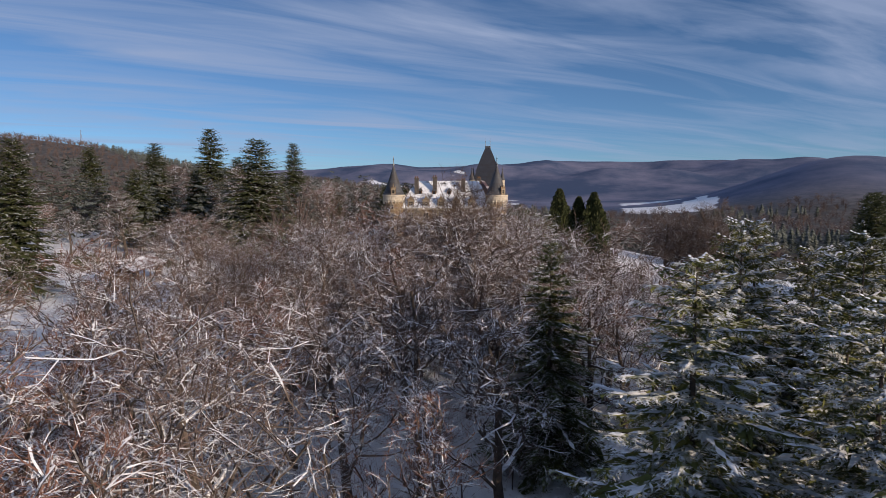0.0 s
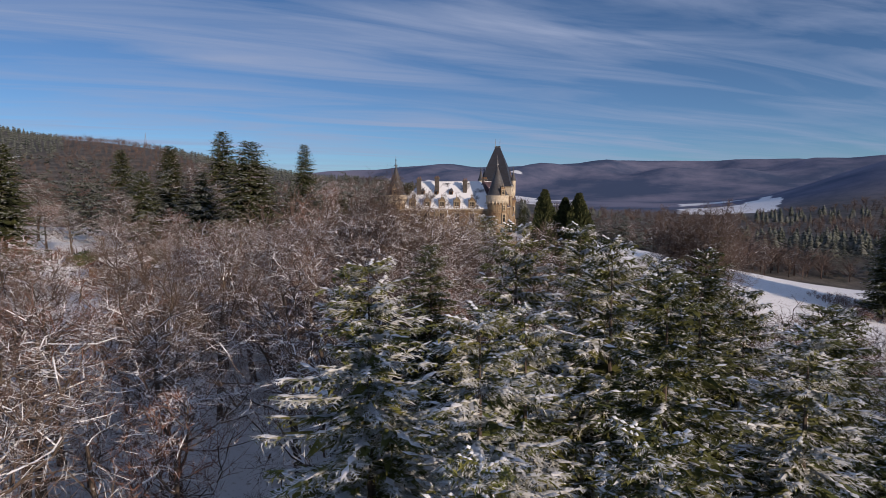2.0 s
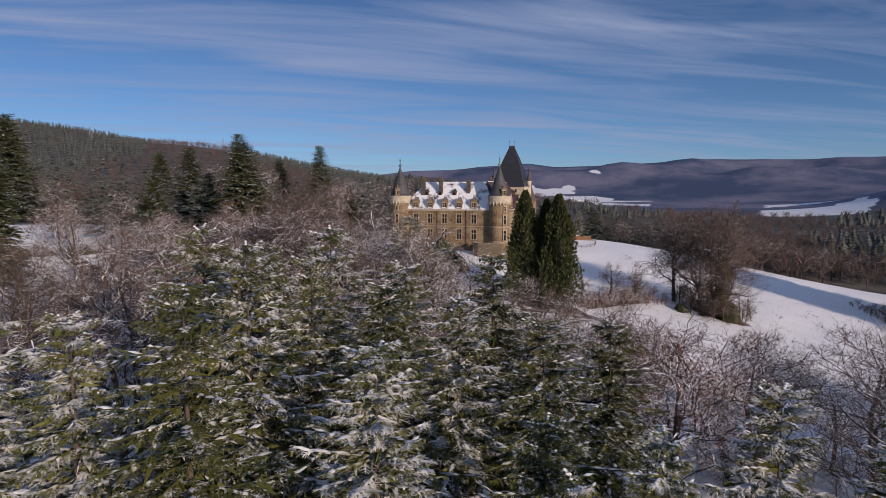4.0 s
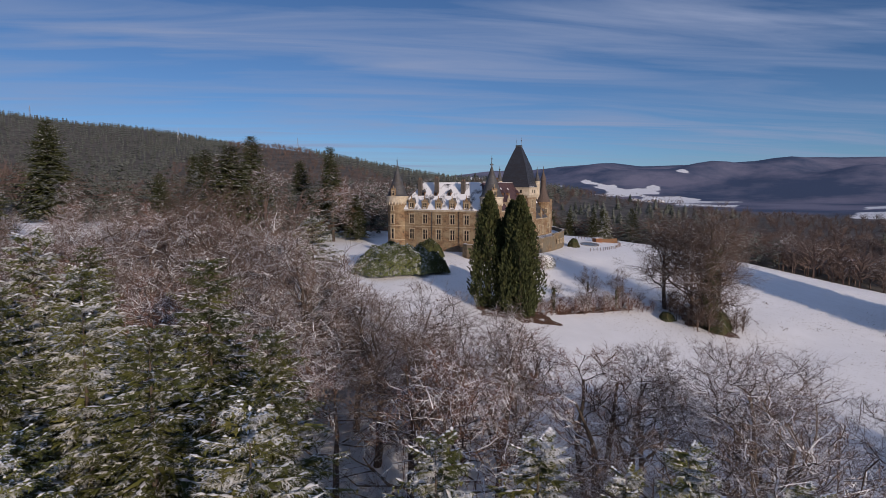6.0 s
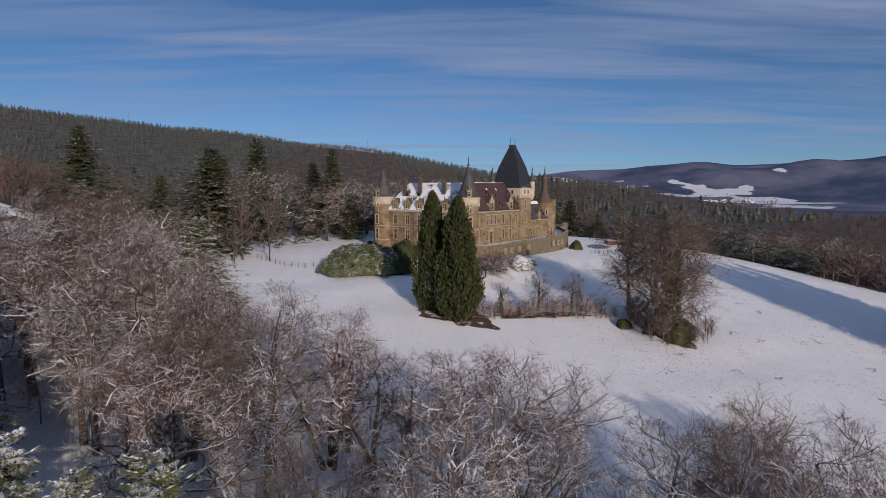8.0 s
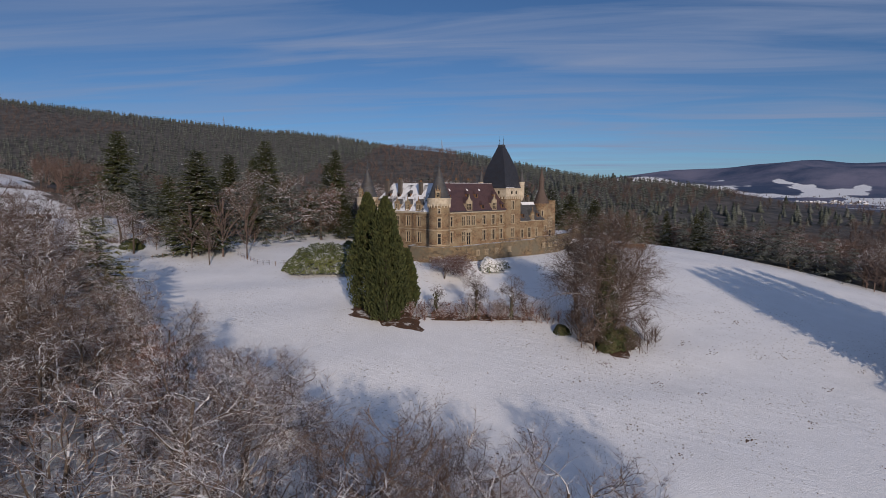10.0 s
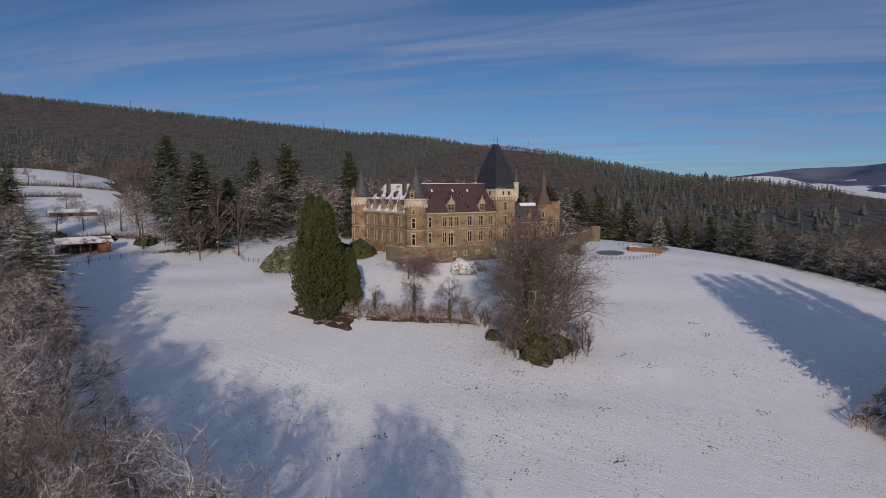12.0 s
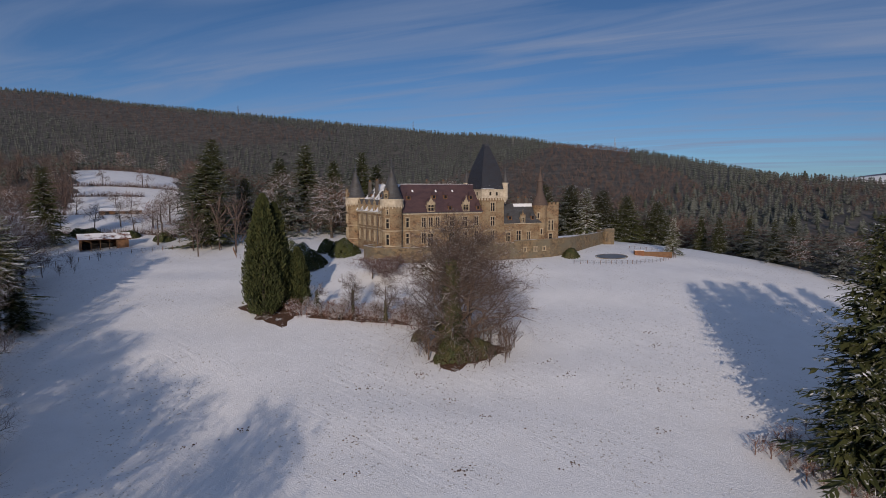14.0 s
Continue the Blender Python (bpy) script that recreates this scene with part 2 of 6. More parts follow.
# ---------------------------------------------------------------- geometry helpers
class Geo:
    """Vertices and faces gathered for one mesh."""

    def __init__(self):
        self.v, self.f = [], []

    def add(self, verts, faces):
        n = len(self.v)
        self.v += [tuple(p) for p in verts]
        self.f += [tuple(i + n for i in q) for q in faces]
        return self

    def box(self, x0, y0, z0, x1, y1, z1):
        return self.add([(x0, y0, z0), (x1, y0, z0), (x1, y1, z0), (x0, y1, z0), (x0, y0, z1), (x1, y0, z1), (x1, y1, z1), (x0, y1, z1)],
                        [(0, 3, 2, 1), (4, 5, 6, 7), (0, 1, 5, 4), (1, 2, 6, 5), (2, 3, 7, 6), (3, 0, 4, 7)])

    def lathe(self, cx, cy, rings, n=20, turn=0.0, cap=True):
        """A turned shape from rings of (radius, z)."""
        vs, fs = [], []
        for r, z in rings:
            for k in range(n):
                a = turn + 2 * math.pi * k / n
                vs.append((cx + r * math.cos(a), cy + r * math.sin(a), z))
        for i in range(len(rings) - 1):
            for k in range(n):
                a, b = i * n + k, i * n + (k + 1) % n
                fs.append((a, b, b + n, a + n))
        if cap:
            fs.append(tuple(reversed(range(n))))
            fs.append(tuple(range((len(rings) - 1) * n, len(rings) * n)))
        return self.add(vs, fs)

    def tube(self, pts, radii, n=5):
        """A tapering tube along points."""
        vs, fs = [], []
        for i, p in enumerate(pts):
            p = Vector(p)
            d = (Vector(pts[min(i + 1, len(pts) - 1)]) - Vector(pts[max(i - 1, 0)])).normalized()
            a = d.cross(Vector((0.31, 0.77, 0.2))).normalized()
            b = d.cross(a)
            for k in range(n):
                w = 2 * math.pi * k / n
                vs.append(p + (a * math.cos(w) + b * math.sin(w)) * radii[i])
        for i in range(len(pts) - 1):
            for k in range(n):
                a, b = i * n + k, i * n + (k + 1) % n
                fs.append((a, b, b + n, a + n))
        return self.add(vs, fs)

    def mesh(self, name, mat, smooth=False):
        me = bpy.data.meshes.new(name)
        me.from_pydata(self.v, [], self.f)
        me.materials.append(mat)
        if smooth:
            me.shade_smooth()
        me.update()
        return me


def part(name, geo, mat, parent=None, label="", smooth=False, at=None):
    ob = new(name, geo.mesh(name, mat, smooth) if isinstance(geo, Geo) else geo)
    if parent is not None:
        ob.parent = parent
    if at is not None:
        ob.matrix_basis = at
    return tagged(ob, label) if label else ob


def thing(name, label, category, at=None, group="", kind=""):
    ob = new(name)
    ob.empty_display_size = 0.5
    if at is not None:
        ob.matrix_basis = at
    return tagged(ob, label, category, group, kind)


def big_mesh(name, verts, tris, mat):
    """A mesh from arrays of vertices and triangles."""
    verts, tris = np.asarray(verts, dtype=np.float32), np.asarray(tris, dtype=np.int32)
    me = bpy.data.meshes.new(name)
    me.vertices.add(len(verts)); me.vertices.foreach_set("co", verts.ravel())
    me.loops.add(tris.size); me.loops.foreach_set("vertex_index", tris.ravel())
    me.polygons.add(len(tris)); me.polygons.foreach_set("loop_start", np.arange(0, tris.size, 3, dtype=np.int32))
    me.polygons.foreach_set("loop_total", np.full(len(tris), 3, dtype=np.int32))
    me.materials.append(mat)
    me.update(); me.validate()
    return me


# ---------------------------------------------------------------- the ground
RIDGE = [(-700, 1700, 245), (-234, 1448, 208), (483, 880, 108), (495, 605, 72), (536, 274, 24), (650, 80, -14)]


def smooth(a, b, x):
    t = np.clip((x - a) / (b - a), 0, 1)
    return t * t * (3 - 2 * t)


def near_ground(x, y):
    X, Y = np.clip(x, -190, 135) / 100, np.clip(y, -150, 120) / 100
    h = (-5.17 + 12.56 * Y - 7.14 * Y ** 2 - 1.19 * Y ** 3 + 2.29 * Y ** 4 + 5.41 * X - 1.68 * X * Y - 6.58 * X * Y ** 2 - 2.29 * X * Y ** 3
         - 2.48 * X ** 2 - 3.69 * X ** 2 * Y - 1.75 * X ** 2 * Y ** 2 - 2.52 * X ** 3 - 0.37 * X ** 3 * Y - 0.24 * X ** 4)
    h = h + 2.3 * np.exp(-((x - 4) / 26) ** 2 - ((y - 2) / 17) ** 2) - 2.0 * np.exp(-((x + 62) / 16) ** 2 - ((y + 54) / 18) ** 2) + 1.1 * np.exp(-((x + 2) / 9) ** 2 - ((y + 6) / 5) ** 2)
    u, v = 0.89 * x - 0.45 * y, 0.45 * x + 0.89 * y
    swale = np.sin(v / 3.1 + 0.9 * np.sin(u / 17) + 0.5 * np.sin(v / 11)) * (0.5 + 0.5 * np.sin(u / 13 + 1.7 * np.sin(v / 19))) + 0.6 * np.sin(v / 7.3 + u / 23)
    return h + 0.13 * swale * smooth(-70, -50, x)


def ridge_height(x, y):
    """Height of the wooded hill that falls away to the east."""
    best = np.full(np.shape(x), -99.0)
    for (ax, ay, ah), (bx, by, bh) in zip(RIDGE, RIDGE[1:]):
        dx, dy = bx - ax, by - ay
        t = np.clip(((x - ax) * dx + (y - ay) * dy) / (dx * dx + dy * dy), 0, 1)
        d = np.hypot(x - ax - t * dx, y - ay - t * dy)
        h = ah + t * (bh - ah)
        w = 180 + 2.6 * np.maximum(h, 0)
        best = np.maximum(best, -18 + (h + 18) * np.exp(-(d / w) ** 2 * 1.1))
    return best


def far_ground(x, y):
    r = np.hypot(x + 60, y + 30)
    az = np.degrees(np.arctan2(x + 60, y + 30))
    h = -18 - 20 * smooth(140, 460, r) * smooth(30, 70, az)
    h = np.maximum(h, ridge_height(x, y))
    # hills across the valley
    bump = 0.55 + 0.3 * np.sin(np.radians(az) * 9 + 0.6) + 0.15 * np.sin(np.radians(az) * 23 + 2)
    crest = 90 + 30 * smooth(75, 100, az) + 14 * bump - 26 * smooth(104, 122, az)
    h2 = -34 + (crest + 34) * smooth(1300, 2700, r)
    fold = 34 * np.sin(x / 150 + 1.3 * np.sin(y / 240)) * np.sin(y / 190 + 1.1 * np.sin(x / 310)) + 10 * np.sin(x / 67 + y / 90) * np.sin(y / 58 - x / 110)
    h2 = h2 + fold * smooth(1850, 2150, r) * (1 - smooth(2450, 2700, r))
    side = smooth(50, 70, az) + (az < -20)
    h = np.where(side > 0, np.maximum(h, -34 + (h2 + 34) * np.clip(side, 0, 1)), h)
    # the nearer wooded spur to the south-east
    spur = 85 * np.exp(-((az - 118) / 10.0) ** 2) * np.exp(-((r - 1150) / 420.0) ** 2)
    return h + spur


def ground(x, y):
    x, y = np.asarray(x, dtype=float), np.asarray(y, dtype=float)
    e = np.maximum(np.maximum(-190 - x, x - 118), np.maximum(-150 - y, (y - 112)))
    k = smooth(0, 110, e)
    h = near_ground(x, y) * (1 - k) + far_ground(x, y) * k
    # terraced fields rising to the north-west
    rise = -3 + 30 * smooth(75, 300, y) * np.exp(-((x + 75) / 140) ** 2)
    return np.where(y > 60, np.maximum(h, h + (rise - h) * smooth(60, 130, y) * np.exp(-((x + 75) / 160) ** 2) * (1 - smooth(330, 620, y))), h)


def gz(x, y):
    return float(ground(x, y))


def build_ground():
    n, radii = 300, [0.0]
    r = 2.5
    while r < 4700:
        radii.append(r)
        r += max(2.6, r * 0.024)
    ang = np.linspace(0, 2 * np.pi, n, endpoint=False)
    R, A = np.meshgrid(radii[1:], ang, indexing="ij")
    x, y = (-20 + R * np.cos(A)).ravel(), (-30 + R * np.sin(A)).ravel()
    z = ground(x, y)
    v = np.vstack([[(-20, -30, gz(-20, -30))], np.stack([x, y, z], 1)])
    m = len(radii) - 1
    k = np.arange(n)
    tris = [np.stack([np.zeros(n, int), 1 + k, 1 + (k + 1) % n], 1)]
    for i in range(m - 1):
        a, b = 1 + i * n + k, 1 + i * n + (k + 1) % n
        tris += [np.stack([a, a + n, b + n], 1), np.stack([a, b + n, b], 1)]
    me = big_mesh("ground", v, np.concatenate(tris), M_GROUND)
    # share of woodland floor at each point
    x, y = v[:, 0], v[:, 1]
    wood = wooded(x, y)
    at = me.attributes.new("wood", "FLOAT", "POINT")
    at.data.foreach_set("value", wood.astype(np.float32))
    # share of the distance haze painted on the slopes beyond the valley
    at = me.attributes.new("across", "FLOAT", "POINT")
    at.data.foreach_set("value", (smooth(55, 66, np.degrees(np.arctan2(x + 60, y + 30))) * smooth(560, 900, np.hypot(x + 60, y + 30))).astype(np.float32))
    me.shade_smooth()
    return tagged(new("ground", me), "snow-covered meadow, valley and wooded hills", "ground", kind="structure")


def wooded(x, y):
    """1 where the far land is wooded, 0 on open snow."""
    r = np.hypot(x + 60, y + 30)
    az = np.degrees(np.arctan2(x + 60, y + 30))
    ca = np.degrees(np.arctan2(x + 60, y + 150))
    cd = np.hypot(x + 60, y + 150)
    clear = ((ca > np.where(cd < 240, -13, -3.6)) & (ca < 4.2) & (cd < 430)) | (((x + 118) / 30) ** 2 + ((y - 600) / 36) ** 2 < 1)
    hill = smooth(120, 200, y - 0.25 * np.maximum(x, 0)) * (ridge_height(x, y) > -16) * (az < 66) * (1 - clear)
    w = np.array([noise.fractal(Vector((px / 330, py / 330, 3.1)), 1.0, 2.0, 4) if 400 < q < 3200 else 0.0 for px, py, q in zip(x.ravel(), y.ravel(), r.ravel())]).reshape(x.shape)
    far_side = (az > 45) | (az < -20)
    hedge = np.array([noise.fractal(Vector((px / 120, py / 120, 8.3)), 1.0, 2.0, 3) if 600 < q < 2400 else 0.0 for px, py, q in zip(x.ravel(), y.ravel(), r.ravel())]).reshape(x.shape)

    def field(a0, a1, r0, r1, k):
        return smooth(a0, a0 + 1, az) * (1 - smooth(a1 - 1, a1, az)) * smooth(r0, r0 + 40, r) * (1 - smooth(r1 - 40, r1, r)) * smooth(k, k + 0.06, w) * smooth(-0.20, -0.12, hedge)
    fields = np.maximum.reduce([field(65, 83, 1670, 1940, -0.34), field(80, 90, 1050, 1720, -0.40), field(62, 76, 1480, 1640, -0.25), field(63, 77, 1890, 2200, 0.02), field(83, 85.5, 2000, 2120, -0.5),
                                field(98.5, 108.5, 640, 1180, -0.45), field(97, 110, 560, 640, -0.2), field(101, 103, 2380, 2500, -0.9), field(54, 64, 1350, 2300, 0.06)])
    slopes = smooth(480, 560, r) * far_side * (1 - fields)
    spur = (np.exp(-((az - 118) / 10.0) ** 2) * np.exp(-((r - 1150) / 420.0) ** 2) > 0.22)
    near = smooth(126, 140, x) * (r < 620)
    return np.clip(np.maximum(np.maximum(hill, slopes), np.maximum(spur, near)), 0, 1)


def ground_material():
    m = material("snowfield", SNOW, 0.8, (0.755, 0.765, 0.79), 0.22, bump=0.36, bump_scale=4.5)
    nt = m.node_tree
    N, L = nt.nodes.new, nt.links.new
    bs = nt.nodes["Principled BSDF"]
    base = bs.inputs["Base Color"].links[0].from_socket
    at = N("ShaderNodeAttribute"); at.attribute_name = "wood"
    geo = N("ShaderNodeNewGeometry")
    # tufts of grass that show through the snow
    t1 = N("ShaderNodeTexNoise"); t1.inputs["Scale"].default_value = 2.1; t1.inputs["Detail"].default_value = 4
    t2 = N("ShaderNodeTexNoise"); t2.inputs["Scale"].default_value = 0.045; t2.inputs["Detail"].default_value = 2
    L(geo.outputs["Position"], t1.inputs["Vector"]); L(geo.outputs["Position"], t2.inputs["Vector"])
    r1 = N("ShaderNodeMapRange"); r1.inputs["From Min"].default_value = 0.61; r1.inputs["From Max"].default_value = 0.70
    r2 = N("ShaderNodeMapRange"); r2.inputs["From Min"].default_value = 0.42; r2.inputs["From Max"].default_value = 0.58
    L(t1.outputs["Fac"], r1.inputs["Value"]); L(t2.outputs["Fac"], r2.inputs["Value"])
    mu = N("ShaderNodeMath"); mu.operation = "MULTIPLY"
    L(r1.outputs[0], mu.inputs[0]); L(r2.outputs[0], mu.inputs[1])
    a = N("ShaderNodeMix"); a.data_type = "RGBA"; a.inputs[7].default_value = (0.33, 0.30, 0.26, 1)
    L(mu.outputs[0], a.inputs[0]); L(base, a.inputs[6])
    # far woods: blue-violet distance haze put into their base colour
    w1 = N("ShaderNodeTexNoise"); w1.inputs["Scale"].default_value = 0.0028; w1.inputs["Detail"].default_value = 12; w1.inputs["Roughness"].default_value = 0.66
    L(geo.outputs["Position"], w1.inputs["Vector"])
    haze_ramp = N("ShaderNodeValToRGB")
    haze_ramp.color_ramp.elements[0].position, haze_ramp.color_ramp.elements[0].color = 0.44, (0.042, 0.066, 0.128, 1)
    haze_ramp.color_ramp.elements[1].position, haze_ramp.color_ramp.elements[1].color = 0.60, (0.165, 0.165, 0.235, 1)
    L(w1.outputs["Fac"], haze_ramp.inputs[0])
    b = N("ShaderNodeMix"); b.data_type = "RGBA"
    w2 = N("ShaderNodeTexNoise"); w2.inputs["Scale"].default_value = 0.09; w2.inputs["Detail"].default_value = 6; w2.inputs["Roughness"].default_value = 0.7
    L(geo.outputs["Position"], w2.inputs["Vector"])
    r3 = N("ShaderNodeValToRGB")
    r3.color_ramp.elements[0].position, r3.color_ramp.elements[0].color = 0.36, (0.034, 0.036, 0.033, 1)
    r3.color_ramp.elements[1].position, r3.color_ramp.elements[1].color = 0.66, (0.130, 0.116, 0.108, 1)
    L(w2.outputs["Fac"], r3.inputs[0])
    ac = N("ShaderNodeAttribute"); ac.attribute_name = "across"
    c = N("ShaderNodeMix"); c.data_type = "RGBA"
    L(ac.outputs["Fac"], c.inputs[0]); L(r3.outputs[0], c.inputs[6]); L(haze_ramp.outputs[0], c.inputs[7])
    # the woods end at ragged edges
    rag = N("ShaderNodeTexNoise"); rag.inputs["Scale"].default_value = 0.03; rag.inputs["Detail"].default_value = 5
    L(geo.outputs["Position"], rag.inputs["Vector"])
    sm = N("ShaderNodeMath"); sm.operation = "MULTIPLY_ADD"; sm.inputs[1].default_value = 1.1
    L(rag.outputs["Fac"], sm.inputs[0]); L(at.outputs["Fac"], sm.inputs[2])
    cut = N("ShaderNodeMapRange"); cut.inputs["From Min"].default_value = 0.92; cut.inputs["From Max"].default_value = 1.06
    L(sm.outputs[0], cut.inputs["Value"])
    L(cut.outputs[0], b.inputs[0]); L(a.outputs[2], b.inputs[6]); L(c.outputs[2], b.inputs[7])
    # long low drifts and old tracks across the slope, broken up by patches
    turn = N("ShaderNodeMapping"); turn.vector_type = "TEXTURE"; turn.inputs["Rotation"].default_value = (0, 0, radians(25)); turn.inputs["Scale"].default_value = (1.0, 11.0, 1000.0)
    L(geo.outputs["Position"], turn.inputs["Vector"])
    drift = N("ShaderNodeTexNoise"); drift.inputs["Scale"].default_value = 0.55; drift.inputs["Detail"].default_value = 5; drift.inputs["Roughness"].default_value = 0.62; drift.inputs["Distortion"].default_value = 0.7
    L(turn.outputs[0], drift.inputs["Vector"])
    rise = N("ShaderNodeMath"); rise.operation = "MULTIPLY"
    L(drift.outputs["Fac"], rise.inputs[0]); L(r2.outputs[0], rise.inputs[1])
    lift = N("ShaderNodeMath"); lift.operation = "MULTIPLY_ADD"; lift.inputs[1].default_value = 0.5
    L(drift.outputs["Fac"], lift.inputs[0]); L(rise.outputs[0], lift.inputs[2])
    swell = N("ShaderNodeBump"); swell.inputs["Strength"].default_value = 0.26; swell.inputs["Distance"].default_value = 0.35
    L(lift.outputs[0], swell.inputs["Height"])
    fine = bs.inputs["Normal"].links[0].from_node
    L(swell.outputs[0], fine.inputs["Normal"])
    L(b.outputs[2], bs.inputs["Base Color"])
    return m


M_GROUND = ground_material()
build_ground()


# ---------------------------------------------------------------- trees
def rough_dir(rng, d, spread):
    return (d + Vector((rng.gauss(0, spread), rng.gauss(0, spread), rng.gauss(0, spread)))).normalized()


def bare_tree_meshes(seed, height=16.0, crown=5.0, limbs=9, fork=0.25, twigs=1.0, upright=0.55, stems=1):
    """Trunk with limbs, and a crown of branches and twigs, for a leafless broadleaf tree."""
    rng = random.Random(seed)
    wood, fine = Geo(), Geo()

    def branch(p, d, length, r, level):
        steps = 6 if level < 2 else 3 if level < 3 else 2 if level < 4 else 1
        pts, rad = [p], [r]
        q, dd = p.copy(), d.copy()
        for i in range(steps):
            dd = rough_dir(rng, dd + Vector((0, 0, 0.10 if level < 3 else 0.03)), (0.08, 0.26, 0.34, 0.40, 0.36)[level])
            q = q + dd * length / steps
            pts.append(q.copy()); rad.append(r * (1 - 0.75 * (i + 1) / steps))
        if level <= 1:
            wood.tube(pts, rad, 6 if level == 0 else 5)
        elif level < 3:
            wood.tube(pts, [max(x * 1.25, 0.032) for x in rad], 3)
        else:
            u = d.cross(Vector((rng.gauss(0, 1), rng.gauss(0, 1), rng.gauss(0, 1)))).normalized()
            if level > 3:
                fine.add([p - u * 0.015, p + u * 0.015, q], [(0, 1, 2)])
            else:
                a, b, u = pts[1], pts[2], u * 0.022
                fine.add([p - u, p + u, a - u * 0.8, a + u * 0.8, b], [(0, 1, 3, 2), (2, 3, 4)])
        if level >= 4:
            return
        count = (0, 6, 6, 5)[level] if level else limbs
        if level == 3:
            count = max(2, int(round(10 * twigs)))
        for k in range(count):
            s = (fork + (1 - fork) * (k + rng.random()) / count) if level == 0 else 0.22 + 0.78 * (k + rng.random()) / count
            f = min(s * steps, steps - 0.001)
            i = int(f)
            base = pts[i].lerp(pts[i + 1], f - i)
            ax = (pts[i + 1] - pts[i]).normalized()
            side = ax.cross(Vector((rng.gauss(0, 1), rng.gauss(0, 1), rng.gauss(0, 1)))).normalized()
            out = (ax * (upright + 0.25 * level * 0.3) + side * (1.0 if level else 1.1)).normalized()
            if level == 0:
                ln = crown * (1.15 - 0.55 * s) * rng.uniform(0.85, 1.2)
            else:
                ln = length * (0.70 - 0.22 * s) * rng.uniform(0.7, 1.3) * (1.05 if level == 3 else 1.0)
            branch(base, out, ln, max(r * (1 - 0.72 * s) * 0.66, 0.02), level + 1)
    for k in range(stems):
        a = 2 * math.pi * k / max(stems, 1)
        lean = Vector((math.cos(a) * 0.22, math.sin(a) * 0.22, 1)).normalized() if stems > 1 else Vector((rng.gauss(0, 0.04), rng.gauss(0, 0.04), 1)).normalized()
        branch(Vector((math.cos(a) * 0.3 * (stems > 1), math.sin(a) * 0.3 * (stems > 1), -0.4)), lean, height * 0.86, height * 0.016 + 0.07, 0)
    k = height / sorted(p[2] for p in fine.v)[int(len(fine.v) * 0.985)]
    for g in (wood, fine):
        g.v = [(x * k * 1.22, y * k * 1.22, z * k) for x, y, z in g.v]
    return wood, fine


